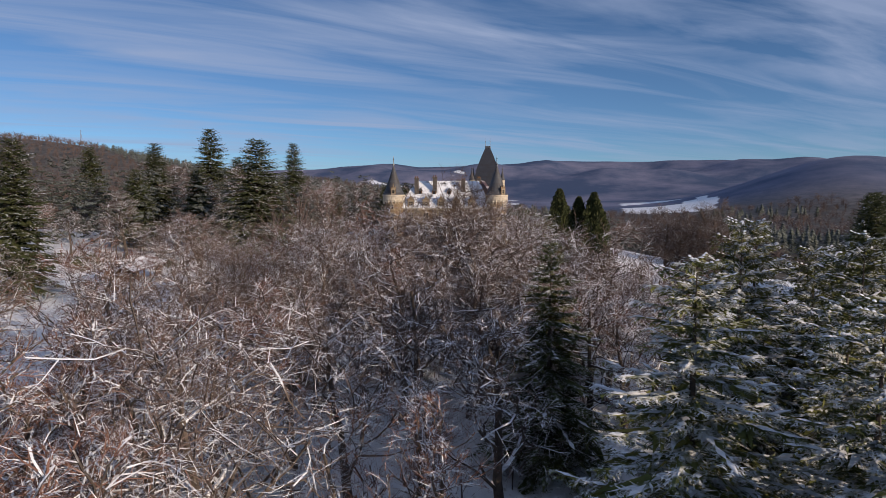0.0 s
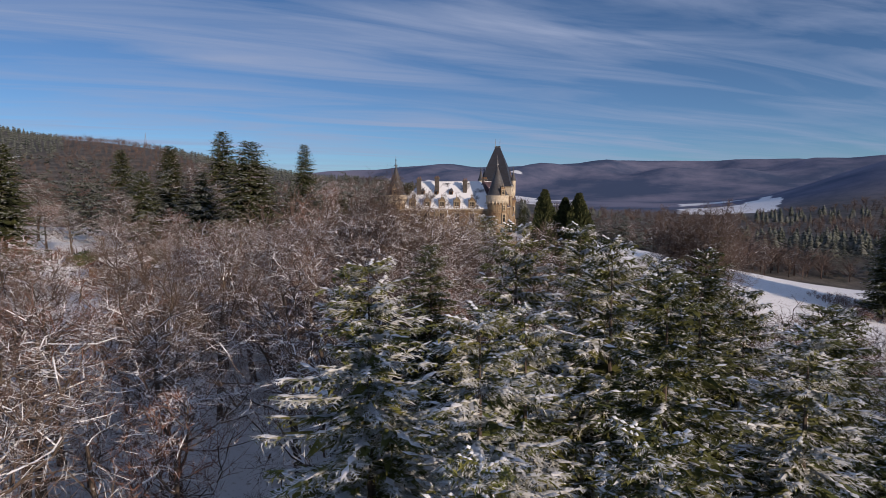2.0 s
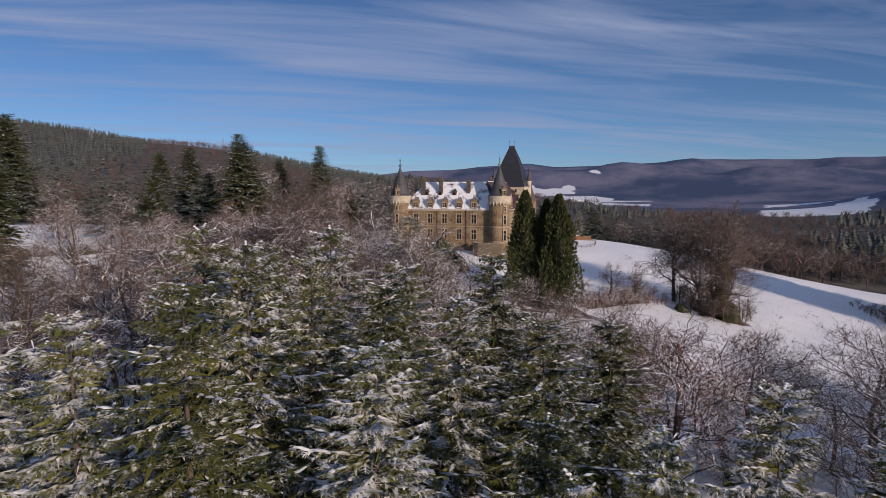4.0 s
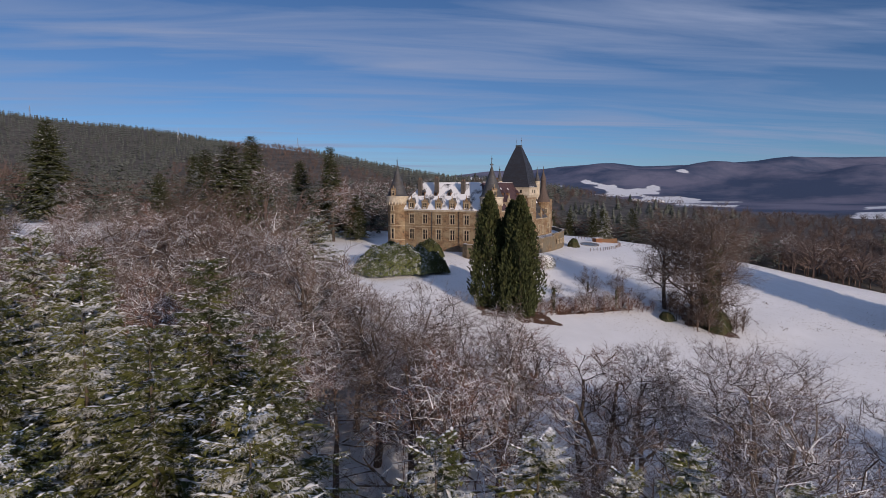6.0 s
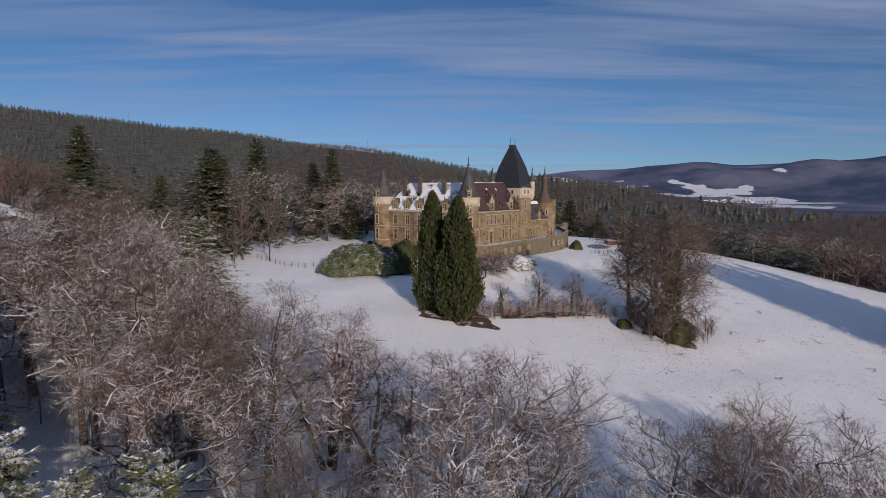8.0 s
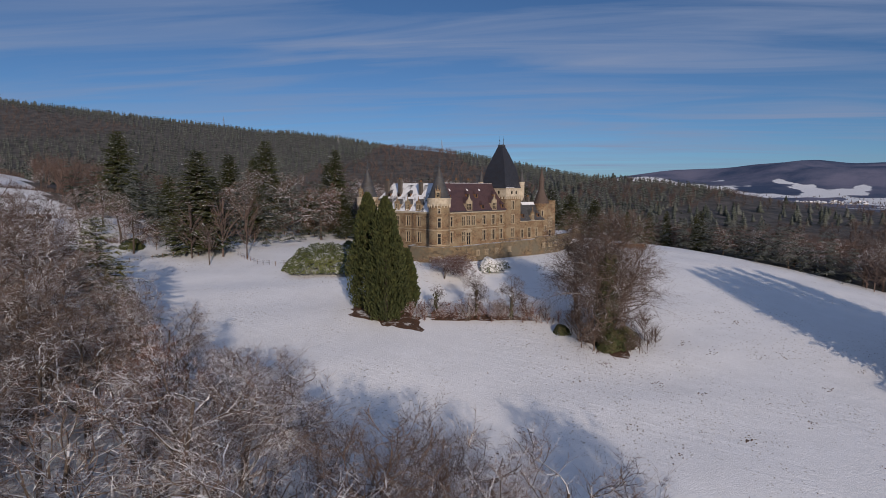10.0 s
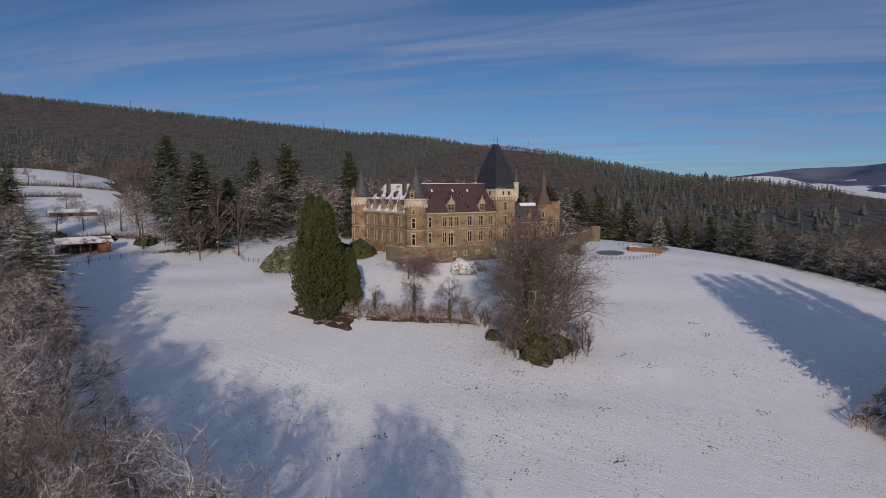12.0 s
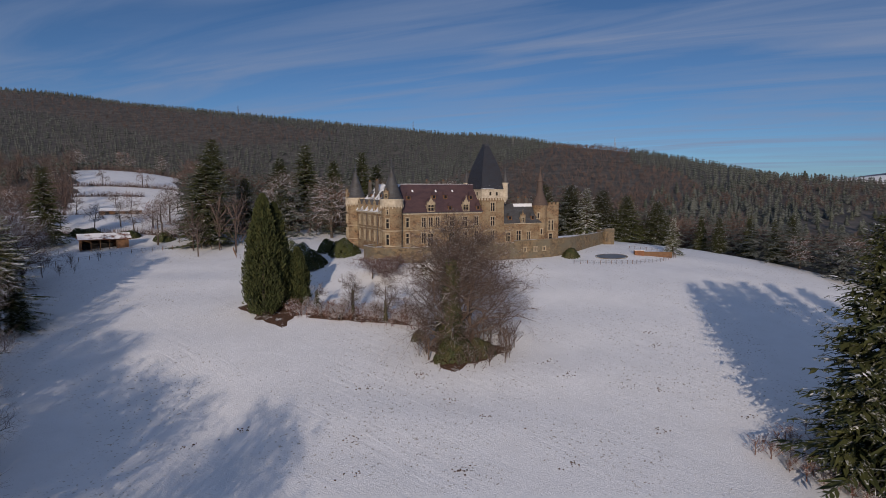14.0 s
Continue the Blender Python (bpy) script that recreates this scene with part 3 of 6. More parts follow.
def spruce_meshes(seed, height=22.0, spread=4.6, arms=240, pairs=8, droop=0.35, bare=0.05, slim=0.8, hang=1.0, snowy=0.0, leafy=1.0, reach=0.24, comb=0):
    """Trunk and drooping boughs of a spruce; each bough carries pairs of side sprays and hanging tassels."""
    rng = random.Random(seed)
    trunk = Geo()
    trunk.tube([(0, 0, -0.5), (0, 0, height * 0.5), (0, 0, height * 0.93)], [height * 0.011 + 0.05, height * 0.005 + 0.02, 0.01], 6)
    V, T, SV, ST = [], [], [], []

    def tri(a, b, c):
        n = len(V)
        V.extend((a, b, c)); T.append((n, n + 1, n + 2))

    def pad(a, b, w, side, h):
        """A cushion of snow from a to b."""
        n = len(SV)
        m = a.lerp(b, 0.45) + Vector((0, 0, h))
        SV.extend((a, a.lerp(b, 0.5) - side * w, b, a.lerp(b, 0.5) + side * w, m))
        ST.extend(((n, n + 1, n + 4), (n + 1, n + 2, n + 4), (n + 2, n + 3, n + 4), (n + 3, n, n + 4)))
    for w in range(arms):
        s = min(0.99, (w // 7 + 0.5 + rng.uniform(-0.42, 0.42)) / (arms // 7 + 1)) ** 0.85
        z = height * (bare + (0.985 - bare) * s)
        top = 1 - z / height
        ln = (spread * top ** slim + 0.15) * rng.uniform(0.62, 1.15)
        a = w * 2.399963 + rng.uniform(-0.5, 0.5)
        d = Vector((math.cos(a), math.sin(a), 0))
        sd = Vector((-math.sin(a), math.cos(a), 0))
        rise = 0.55 * (1 - top) ** 2 + 0.08 - droop * top * rng.uniform(0.7, 1.3)
        p0 = Vector((0, 0, z))
        curl = rng.uniform(0.10, 0.30)

        def spine(f):
            return p0 + d * (ln * f) + Vector((0, 0, ln * (rise * f - 0.30 * f * f + curl * f ** 3)))
        m = max(3, int(pairs * (0.4 + 0.6 * ln / spread)))
        # the bough itself, a narrow ridged blade, with snow along it
        laden = rng.random() < snowy
        up = Vector((0, 0, 0.05))
        for i in range(4):
            c0, c1 = spine(0.1 + 0.23 * i), spine(0.37 + 0.23 * i)
            wd = 0.05 + 0.018 * ln
            tri(c0 - sd * wd, c1, c0 + up); tri(c0 + up, c1, c0 + sd * wd)
            if laden and i > 0 and rng.random() < 0.85:
                pad(c0 + up, c0.lerp(c1, rng.uniform(0.5, 1.0)) + up, wd * rng.uniform(0.7, 1.3), sd, rng.uniform(0.03, 0.08))
        # inner twigs that close the crown round the trunk
        for i in range(7):
            b = spine(rng.uniform(0.03, 0.6))
            tip = b + d * ln * rng.uniform(0.1, 0.3) + sd * ln * rng.uniform(-0.3, 0.3) + Vector((0, 0, -ln * rng.uniform(0.05, 0.25)))
            off = Vector((rng.gauss(0, 1), rng.gauss(0, 1), rng.gauss(0, 1))).normalized() * 0.07 * ln
            tri(b - off, tip, b + off)
        for i in range(m):
            f = 0.10 + 0.90 * (i + rng.random() * 0.8) / m
            b = spine(f)
            for sg in (-1, 1):
                l = (0.14 + reach * ln * (1.02 - f) ** 0.6) * rng.uniform(0.6, 1.2)
                dd = (d * rng.uniform(0.5, 1.0) + sd * sg * rng.uniform(0.45, 0.9)).normalized()
                tip = b + dd * l + Vector((0, 0, -l * rng.uniform(0.1, 0.7)))
                side = dd.cross(Vector((rng.gauss(0, 0.3), rng.gauss(0, 0.3), 1))).normalized()
                wd = (l * rng.uniform(0.045, 0.08) + 0.022) * leafy
                mid = b.lerp(tip, 0.4) + Vector((0, 0, 0.04 * l))
                if comb:
                    tri(b - side * 0.03, b + side * 0.03, tip)
                    for j in range(comb):
                        e = 0.08 + 0.84 * (j + rng.random()) / comb
                        q = b.lerp(tip, e)
                        for way in (-1, 1):
                            ll = l * rng.uniform(0.26, 0.46) * (1.15 - 0.6 * e) + 0.05
                            tri(q - dd * ll * 0.22, q + dd * ll * 0.22, q + (dd * 0.8 + side * way * 0.8) * ll + Vector((0, 0, -ll * rng.uniform(-0.1, 0.55))))
                else:
                    tri(b, mid - side * wd, tip); tri(b, tip, mid + side * wd)
                if laden and rng.random() < (0.22 if comb else 0.5) and f > 0.3:
                    n = len(SV)
                    g0, g1 = b + up * 0.8, b.lerp(tip, rng.uniform(0.25, 0.6)) + up * 0.8
                    gm = g0.lerp(g1, 0.5)
                    SV.extend((g0, gm - side * wd * 0.8, g1, gm + side * wd * 0.8))
                    ST.extend(((n, n + 1, n + 2), (n, n + 2, n + 3)))
                if rng.random() < 0.5 * hang:
                    q = b.lerp(tip, rng.uniform(0.2, 0.95))
                    dz = Vector((rng.gauss(0, 0.06), rng.gauss(0, 0.06), -rng.uniform(0.2, 0.55) * (0.3 + 0.5 * l)))
                    tri(q - dd * 0.05, q + dd * 0.05, q + dz)
    snow = (np.array([tuple(v) for v in SV]), np.array(ST)) if SV else None
    return trunk, (np.array([tuple(v) for v in V]), np.array(T)), snow


def bushy_mesh(seed, shape, count, leaf, flat=0.5):
    """A leafy mass: many small leaf clumps spread over and through a lumpy shape; shape(u, v) gives a place and the way outwards."""
    rng = random.Random(seed)
    V, T = [], []
    for _ in range(count):
        p, out = shape(rng)
        out = rough_dir(rng, out, 0.35)
        a = out.cross(Vector((rng.gauss(0, 1), rng.gauss(0, 1), rng.gauss(0, 1)))).normalized()
        b = out.cross(a)
        s = leaf * rng.uniform(0.6, 1.4)
        tip = p + out * s * rng.uniform(0.2, 0.9)
        n = len(V)
        V.extend((p + a * s, p - a * s * 0.5 + b * s * 0.85, p - a * s * 0.5 - b * s * 0.85, tip))
        T.extend(((n, n + 1, n + 3), (n + 1, n + 2, n + 3), (n + 2, n, n + 3)))
    return np.array([tuple(v) for v in V]), np.array(T)


def tree_model(name, label, category, trunk, crown, bark, leaf, crown_name="crown", snow=None):
    ob = thing(name, label, category, pose(0, 0, -400))
    part("trunk", trunk, bark, ob)
    part(crown_name, big_mesh(crown_name, *crown, leaf) if isinstance(crown, tuple) else crown.mesh(crown_name, leaf), None, ob)
    if snow:
        tagged(part("snow", big_mesh("snow", *snow, M_SNOW), None, ob, "white cushions of snow on the boughs"), kind="stuff")
    return ob


def plant(model, x, y, height, base_height, turn, width=1.0, group="", label=""):
    """A copy of a tree, its top at the height given above its foot, standing in the ground."""
    k = height / base_height
    ob = copy_thing(model, pose(x, y, gz(x, y) - 0.1, 0, 0, turn) @ Matrix.Diagonal((k * width, k * width, k, 1)))
    return tagged(ob, label, group=group)


BARE = []
for s, kw in ((11, dict(height=16, crown=5.6, limbs=11, fork=0.34)), (12, dict(height=17, crown=5.0, limbs=12, upright=0.75, fork=0.32)), (13, dict(height=15, crown=6.4, limbs=10, upright=0.45, fork=0.36)),
              (14, dict(height=14, crown=4.2, limbs=10, upright=0.9, stems=1)), (15, dict(height=13, crown=3.6, limbs=6, upright=1.0, stems=3))):
    w, f = bare_tree_meshes(s, **kw)
    BARE.append((tree_model("bare_tree", "leafless broadleaf tree with snow-dusted twigs", "tree", w, f, M_BARK, M_TWIG if s not in (11, 15) else M_TWIG_RED), kw["height"]))
w, f = bare_tree_meshes(16, height=20, crown=8.6, limbs=15, fork=0.22, upright=0.70, twigs=1.3)
BIG = tree_model("bare_tree", "large leafless tree with snow along its limbs", "tree", w, f, M_BARK, M_TWIG)
w, f = bare_tree_meshes(17, height=20, crown=9.4, limbs=22, fork=0.06, upright=0.62, twigs=1.6)
DENSE = tree_model("bare_tree", "large dense leafless tree", "tree", w, f, M_TWIG_DARK, M_TWIG_DARK)
w, f = bare_tree_meshes(18, height=20, crown=7.8, limbs=14, fork=0.26, upright=0.72, twigs=1.3)
OAK = tree_model("bare_tree", "large leafless oak with dark spreading limbs", "tree", w, f, M_BARK_DARK, M_TWIG_DARK)
w, f = bare_tree_meshes(19, height=5.5, crown=5.2, limbs=13, fork=0.38, upright=0.22, twigs=1.7)
WEEPER = tree_model("umbrella_tree", "low umbrella-shaped tree with red-brown twigs below the terrace", "tree", w, f, M_BARK, M_HEDGE)
SPRUCE = []
for s, kw in ((21, dict(spread=5.4, arms=203, pairs=15, droop=0.55)), (22, dict(spread=4.8, arms=203, pairs=15, droop=0.62)), (23, dict(spread=6.0, arms=196, pairs=16, droop=0.46))):
    t, c, sn = spruce_meshes(s, height=22, snowy=0.8, leafy=1.12, reach=0.24, comb=3, **kw)
    SPRUCE.append((tree_model("spruce", "green spruce with snow-laden drooping boughs", "tree", t, c, M_BARK, M_SPRUCE, snow=sn), 22.0))
t, c, sn = spruce_meshes(24, height=22, snowy=0.4, leafy=1.15, reach=0.24, comb=3, spread=5.4, arms=224, pairs=15, droop=0.5)
SPRUCE.append((tree_model("spruce", "olive green spruce with little snow on its boughs", "tree", t, c, M_BARK, M_SPRUCE_GREEN, snow=sn), 22.0))
FIR = []
for s, kw in ((31, dict(spread=5.8, arms=322, pairs=9, droop=0.35, slim=0.62)), (32, dict(spread=6.6, arms=315, pairs=9, droop=0.15, slim=0.60, bare=0.08))):
    t, c, sn = spruce_meshes(s, height=30, snowy=0.12, leafy=2.0, reach=0.36, **kw)
    FIR.append((tree_model("conifer", "tall dark green conifer lightly dusted with snow", "tree", t, c, M_BARK, M_CONIFER, snow=sn), 30.0))

rng = random.Random(5)
# snowy spruce grove below the start of the flight: x, y, height of the top, model, width
for x, y, top, k, w in ((-143.5, -12.3, 12.4, 0, 1.05), (-147.5, -17.6, 11.2, 1, 1.0), (-133.5, -17.5, 13.6, 0, 0.9), (-136.5, -22.5, 13.0, 2, 0.8), (-126, -21, 13, 1, 1.0),
                        (-142.7, -24.3, 12.0, 3, 0.9), (-142.8, -18.8, 10.5, 1, 0.9), (-131, -22.6, 11.8, 0, 0.8), (-120, -30, 11, 3, 0.95), (-132, -27.5, 10.5, 3, 0.95),
                        (-153, -22.5, 9.6, 0, 0.8), (-153.5, -18.5, 8.6, 2, 0.7), (-139.5, -30.5, 9.5, 1, 1.0), (-128.5, -35, 8.5, 3, 1.05), (-123, -38, 7.5, 3, 0.95), (-136, -36.5, 6.0, 3, 0.9),
                        (-139, -41, 7.2, 1, 0.8), (-132.5, -45.6, 7.4, 2, 0.8), (-141.5, -38.4, 6.2, 0, 0.7), (-113.5, -8, 10.2, 3, 0.95), (-129, -30.5, 9.6, 0, 0.9), (-126, -26, 11, 2, 0.9), (-119.8, -60, 3.8, 2, 0.8), (-123.5, -54, 4.6, 0, 0.9), (-122, -57.6, 3.0, 1, 0.8), (-128.6, -51.5, 6.0, 0, 0.8), (-120.5, -64.8, 3.2, 1, 0.8)):
    plant(SPRUCE[k][0], x, y, top - gz(x, y), 22.0, rng.uniform(0, 360), w * 1.6, "spruces of the grove")
# tall conifers round the house
for x, y, top, k, w in ((-1.3, 79.5, 31.5, 0, 1.1), (13.5, 61, 28.4, 0, 0.9), (-38.8, 50.6, 25.5, 0, 1.45), (26, 135, 28.5, 1, 1.0), (-26, 142, 37, 1, 1.1), (-8, 92, 27, 1, 1.0), (28, 85, 25, 1, 1.0),
                        (26, -108, 14, 0, 0.95), (30, -110, 13, 1, 0.95), (20.5, -106.5, 13, 1, 0.95), (34, -113, 14, 1, 1.0), (40, -117, 14, 0, 1.0), (46, -122, 13, 1, 1.0), (25, -113, 10, 1, 0.9), (20, -113, 2, 0, 0.9), (-82, 71, 22.5, 0, 1.1), (-98, 84, 20, 1, 1.0), (-80, -12, 1, 1, 1.0), (6, 46, 13, 1, 1.3), (-86, 12, 4, 1, 0.9),
                        (96, 32, 15, 1, 1.5), (104, 28, 13, 1, 1.5), (88, 40, 17, 1, 1.5), (80, 46, 17, 1, 1.5), (113, 22, 11, 1, 1.4)):
    plant(FIR[k][0], x, y, top - gz(x, y), 30.0, rng.uniform(0, 360), w * 1.55, "conifers round the house")
plant(SPRUCE[2][0], -82.3, -8.5, 11.6 - gz(-82.3, -8.5), 22.0, 25, 1.9, label="spreading conifer with snow along its feathery boughs")
plant(SPRUCE[1][0], 87, 30, 19.0, 22.0, 140, 2.0, label="broad conifer heavily laden with snow behind the terrace")
plant(SPRUCE[0][0], 88, -9.5, 11.5, 22.0, 40, 1.5, label="small round snow-covered conifer beside the pool")
# leafless trees in front of the grove, on its edge, and on the slope
SPOTS = [(-143, 10, 9), (-118, 3, 8), (-111, 15, 9.6), (-93, 7, 9.7), (-127, -4, 6), (-134, 14, 8), (-140, 1, 3.5), (-150, 6, 4), (-131, 6, 6.5), (-124, 22, 9), (-104, 0, 7), (-98, 22, 9),
         (-95, -2, 6.5), (-88, -39, -0.5), (-89.5, -28, -1), (-93, -63, 1), (-84, -74, -4), (-104, -28, 0), (-91, -14, 8), (-80, -84, -3), (-88, -86, -3),
         (-98, -80, -1), (-86, -52, -2), (-122, 30, 9), (-103, -66, 1), (-108, -42, 3), (-110, -12, 6), (-112, -76, -1), (-95, -96, -4), (-81, -36, -6), (-79, -60, -7), (-92, -22, 4), (-104, 10, 7.5),
         (-152, 22, 8), (-140, 28, 9), (-116, 34, 9), (-128, 38, 10), (-105, -92, -4), (-84, -18, 2), (-86, 2, 5)]
for x, y, top in SPOTS:
    m, h = BARE[rng.randrange(5)] if y > -50 or x < -100 else (BIG, 20.0)
    plant(m, x, y, max(top - gz(x, y), 8.0), h, rng.uniform(0, 360), rng.uniform(0.85, 1.1), "leafless trees on the slope")

for x, y, top in ((-101, -1, 11.6), (-97, 13, 11), (-107, 7, 9.6), (-95, -1.5, 12), (-88, -3, 11.5), (-93, -16, 9.8), (-89, 14, 10.5), (-100, 17, 10), (-87, 27, 9), (-97, 34, 10.5), (-96, -8, 10.6), (-84, -38, 1), (-85, -27, 3), (-82, -52, -2), (-88, 5, 6), (-88, -62, 0), (-79, -88, -3), (-87, -11, 6), (-86, 19, 9), (-82, 23, 8), (-84, 36, 9)):
    plant(BIG, x, y, top - gz(x, y), 20.0, rng.uniform(0, 360), rng.uniform(0.85, 1.05), "leafless trees on the slope")
plant(DENSE, -91, 3.8, 15.0 - gz(-91, 3.8), 20.0, 75, 0.7, "leafless trees on the slope", "tall leafless tree standing above the rest of the wood")
# the thick of the wood on the lower slope
for x, y, top in ((-108, -58, -1), (-120, 14, 8.5), (-113, 24, 9), (-113, -66, -0.5), (-99, -42, 1.5), (-104, -36, 2.5), (-93, -36, 1), (-97, -28, 3.5),
                  (-103, -20, 5), (-85, 8, 12.4), (-88, -0.5, 11.6), (-86, 15, 12)):
    m, h = (BARE[rng.randrange(3)] if rng.random() < 0.6 else (OAK, 20.0))
    plant(m, x, y, top - gz(x, y), h, rng.uniform(0, 360), rng.uniform(0.9, 1.1), "leafless trees on the slope")
# crowns just below the start of the flight
for x, y, top in ((-158, 4.5, 6.6), (-153, 11, 8.2), (-159, 12, 8.0), (-148, 17, 8.8), (-144, 12, 7.4), (-139, 21, 8.8), (-146, 26, 9.4), (-131, 19, 8.4), (-163, 7, 7.2)):
    plant(BARE[4 if rng.random() < 0.55 else rng.randrange(4)][0], x, y, top - gz(x, y), 14.5, rng.uniform(0, 360), rng.uniform(0.85, 1.05), "leafless trees on the slope")
# thicket below the start of the flight and the wood along the slope
made = [(x, y) for x, y, _ in SPOTS]
tries = 0
while tries < 4000 and len(made) < len(SPOTS) + 10:
    tries += 1
    x, y = rng.uniform(-158, -84), rng.uniform(-108, 46)
    if y < -8 and x < -108 and y > -68:
        continue
    if y < -68 and (x > -0.45 * (y + 68) - 84 or x < -112):
        continue
    if min(math.hypot(x - a, y - b) for a, b in made) < 5.2:
        continue
    made.append((x, y))
    low = smooth(-60, -20, y)
    top = (-2 + 8 * low) + rng.uniform(-2.5, 1.5) - 4.5 * (x < -138)
    m, h = BARE[rng.choice((0, 1, 2, 3, 4, 4))]
    plant(m, x, y, min(max(top - gz(x, y), 8.0), 21), h, rng.uniform(0, 360), rng.uniform(0.95, 1.25), "leafless trees on the slope")
# big dense trees by the lower path, whose shadows reach over the lawn
for x, y, top in ((-77, -113.5, -1.0), (-81.5, -112, -1.0), (-88, -80.5, -1.0)):
    plant(DENSE, x, y, top - gz(x, y), 20.0, rng.uniform(0, 360), 0.85, "dense leafless trees at the lawn's lower edge")


# ---------------------------------------------------------------- the house
def lay(geo, m):
    """The same geometry, moved by m."""
    g = Geo()
    g.v = [tuple(m @ Vector(p)) for p in geo.v]
    g.f = list(geo.f)
    return g


def wall_with_openings(length, z0, z1, thick, holes):
    """A wall along u, its outer face at w = 0, with rectangular openings (u0, u1, z0, z1) through it."""
    us = sorted({0.0, length, *(h[0] for h in holes), *(h[1] for h in holes)})
    zs = sorted({z0, z1, *(h[2] for h in holes), *(h[3] for h in holes)})
    g = Geo()
    for a, b in zip(us, us[1:]):
        run = None
        for c, d in zip(zs, zs[1:]):
            open_here = any(h[0] - 1e-6 <= a and b <= h[1] + 1e-6 and h[2] - 1e-6 <= c and d <= h[3] + 1e-6 for h in holes)
            if open_here:
                if run:
                    g.box(a, 0, run[0], b, thick, run[1])
                run = None
            else:
                run = (run[0], d) if run else (c, d)
        if run:
            g.box(a, 0, run[0], b, thick, run[1])
    return g


WINDOWS = {}


def root(ob):
    while ob.parent is not None:
        ob = ob.parent
    return ob


def window_pieces(w, h, lights=2, transom=0.6, pediment=False):
    """Dressed stone surround with lintel, sill and mullions, its sill at z = 0, centred on u, and the pane behind."""
    s, d = 0.15, 0.06
    out = [("window", Geo().box(-w / 2 - s - 0.10, -d - 0.10, -0.20, w / 2 + s + 0.10, 0.30, -0.02).mesh("window", M_TRIM)),
           ("jamb", Geo().box(-w / 2 - s, -d, -0.02, -w / 2 + 0.06, 0.30, h - 0.04).mesh("jamb", M_TRIM)),
           ("jamb", Geo().box(w / 2 - 0.06, -d, -0.02, w / 2 + s, 0.30, h - 0.04).mesh("jamb", M_TRIM)),
           ("lintel", Geo().box(-w / 2 - s - 0.06, -d - 0.05, h - 0.04, w / 2 + s + 0.06, 0.30, h + 0.28).mesh("lintel", M_TRIM)),
           ("pane", Geo().box(-w / 2 + 0.03, 0.20, 0.0, w / 2 - 0.03, 0.24, h - 0.05).mesh("pane", M_GLASS))]
    for k in range(1, lights):
        u = -w / 2 + w * k / lights
        out.append(("mullion", Geo().box(u - 0.07, 0.06, -0.02, u + 0.07, 0.196, h - 0.04).mesh("mullion", M_TRIM)))
    if transom:
        out.append(("transom", Geo().box(-w / 2 + 0.06, 0.07, h * transom - 0.07, w / 2 - 0.06, 0.19, h * transom + 0.07).mesh("transom", M_TRIM)))
    if pediment:
        out.append(("pediment", Geo().add([(-w / 2 - 0.5, -0.25, h + 0.28), (w / 2 + 0.5, -0.25, h + 0.28), (0, -0.25, h + 1.05), (-w / 2 - 0.5, 0.1, h + 0.28), (w / 2 + 0.5, 0.1, h + 0.28), (0, 0.1, h + 1.05)],
                                          [(0, 1, 2), (5, 4, 3), (0, 3, 4, 1), (1, 4, 5, 2), (2, 5, 3, 0)]).mesh("pediment", M_TRIM)))
    return out


def window(parent, m, w, h, lights=2, transom=0.6, pediment=False, name="window"):
    key = (w, h, lights, transom, pediment)
    if key not in WINDOWS:
        WINDOWS[key] = window_pieces(*key)
    ob = part(name, WINDOWS[key][0][1], None, root(parent), at=m)
    for piece, me in WINDOWS[key][1:]:
        part(piece, me, None, ob)
    return ob


def gable_dormer(parent, m, w, h, depth, gable, roof_mat, stone=M_PALE, lights=2):
    """A dormer that stands over the eave: front wall with a stepped stone gable, cheeks, saddle roof and window."""
    parent = root(parent)
    front = wall_with_openings(w, 0, h, 0.25, [(0.28, w - 0.28, 0.35, h - 0.15)])
    front = lay(front, pose(-w / 2, 0, 0))
    gab = Geo().add([(-w / 2, 0, h), (w / 2, 0, h), (0, 0, h + gable), (-w / 2, 0.28, h), (w / 2, 0.28, h), (0, 0.28, h + gable)], [(0, 1, 2), (5, 4, 3), (0, 3, 4, 1), (1, 4, 5, 2), (2, 5, 3, 0)])
    ob = part("dormer", front, stone, parent, at=m)
    part("gable", gab, stone, ob)
    for sx in (-1, 1):
        part("cheek", Geo().box(sx * (w / 2 - 0.06) - 0.06, 0.25, 0, sx * (w / 2 - 0.06) + 0.06, depth, h), stone, ob)
        part("pinnacle", Geo().lathe(sx * (w / 2 - 0.05), 0.13, [(0.16, h - 0.1), (0.16, h + 0.35), (0.02, h + 0.9)], 4, math.pi / 4), stone, ob)
    part("pinnacle", Geo().lathe(0, 0.13, [(0.14, h + gable - 0.2), (0.12, h + gable + 0.2), (0.02, h + gable + 0.75)], 4, math.pi / 4), stone, ob)
    e, z = w / 2 + 0.10, 0.10
    part("dormer_roof", Geo().add([(-e, 0.29, h - z), (e, 0.29, h - z), (0, 0.29, h + gable), (-e, depth, h - z), (e, depth, h - z), (0, depth + 0.9, h + gable)],
                                  [(0, 2, 5, 3), (1, 4, 5, 2), (0, 1, 2), (3, 5, 4)]), roof_mat, ob)
    window(parent, m @ pose(0, 0.06, 0.35), w - 0.56, h - 0.5, lights, 0.6)
    return ob


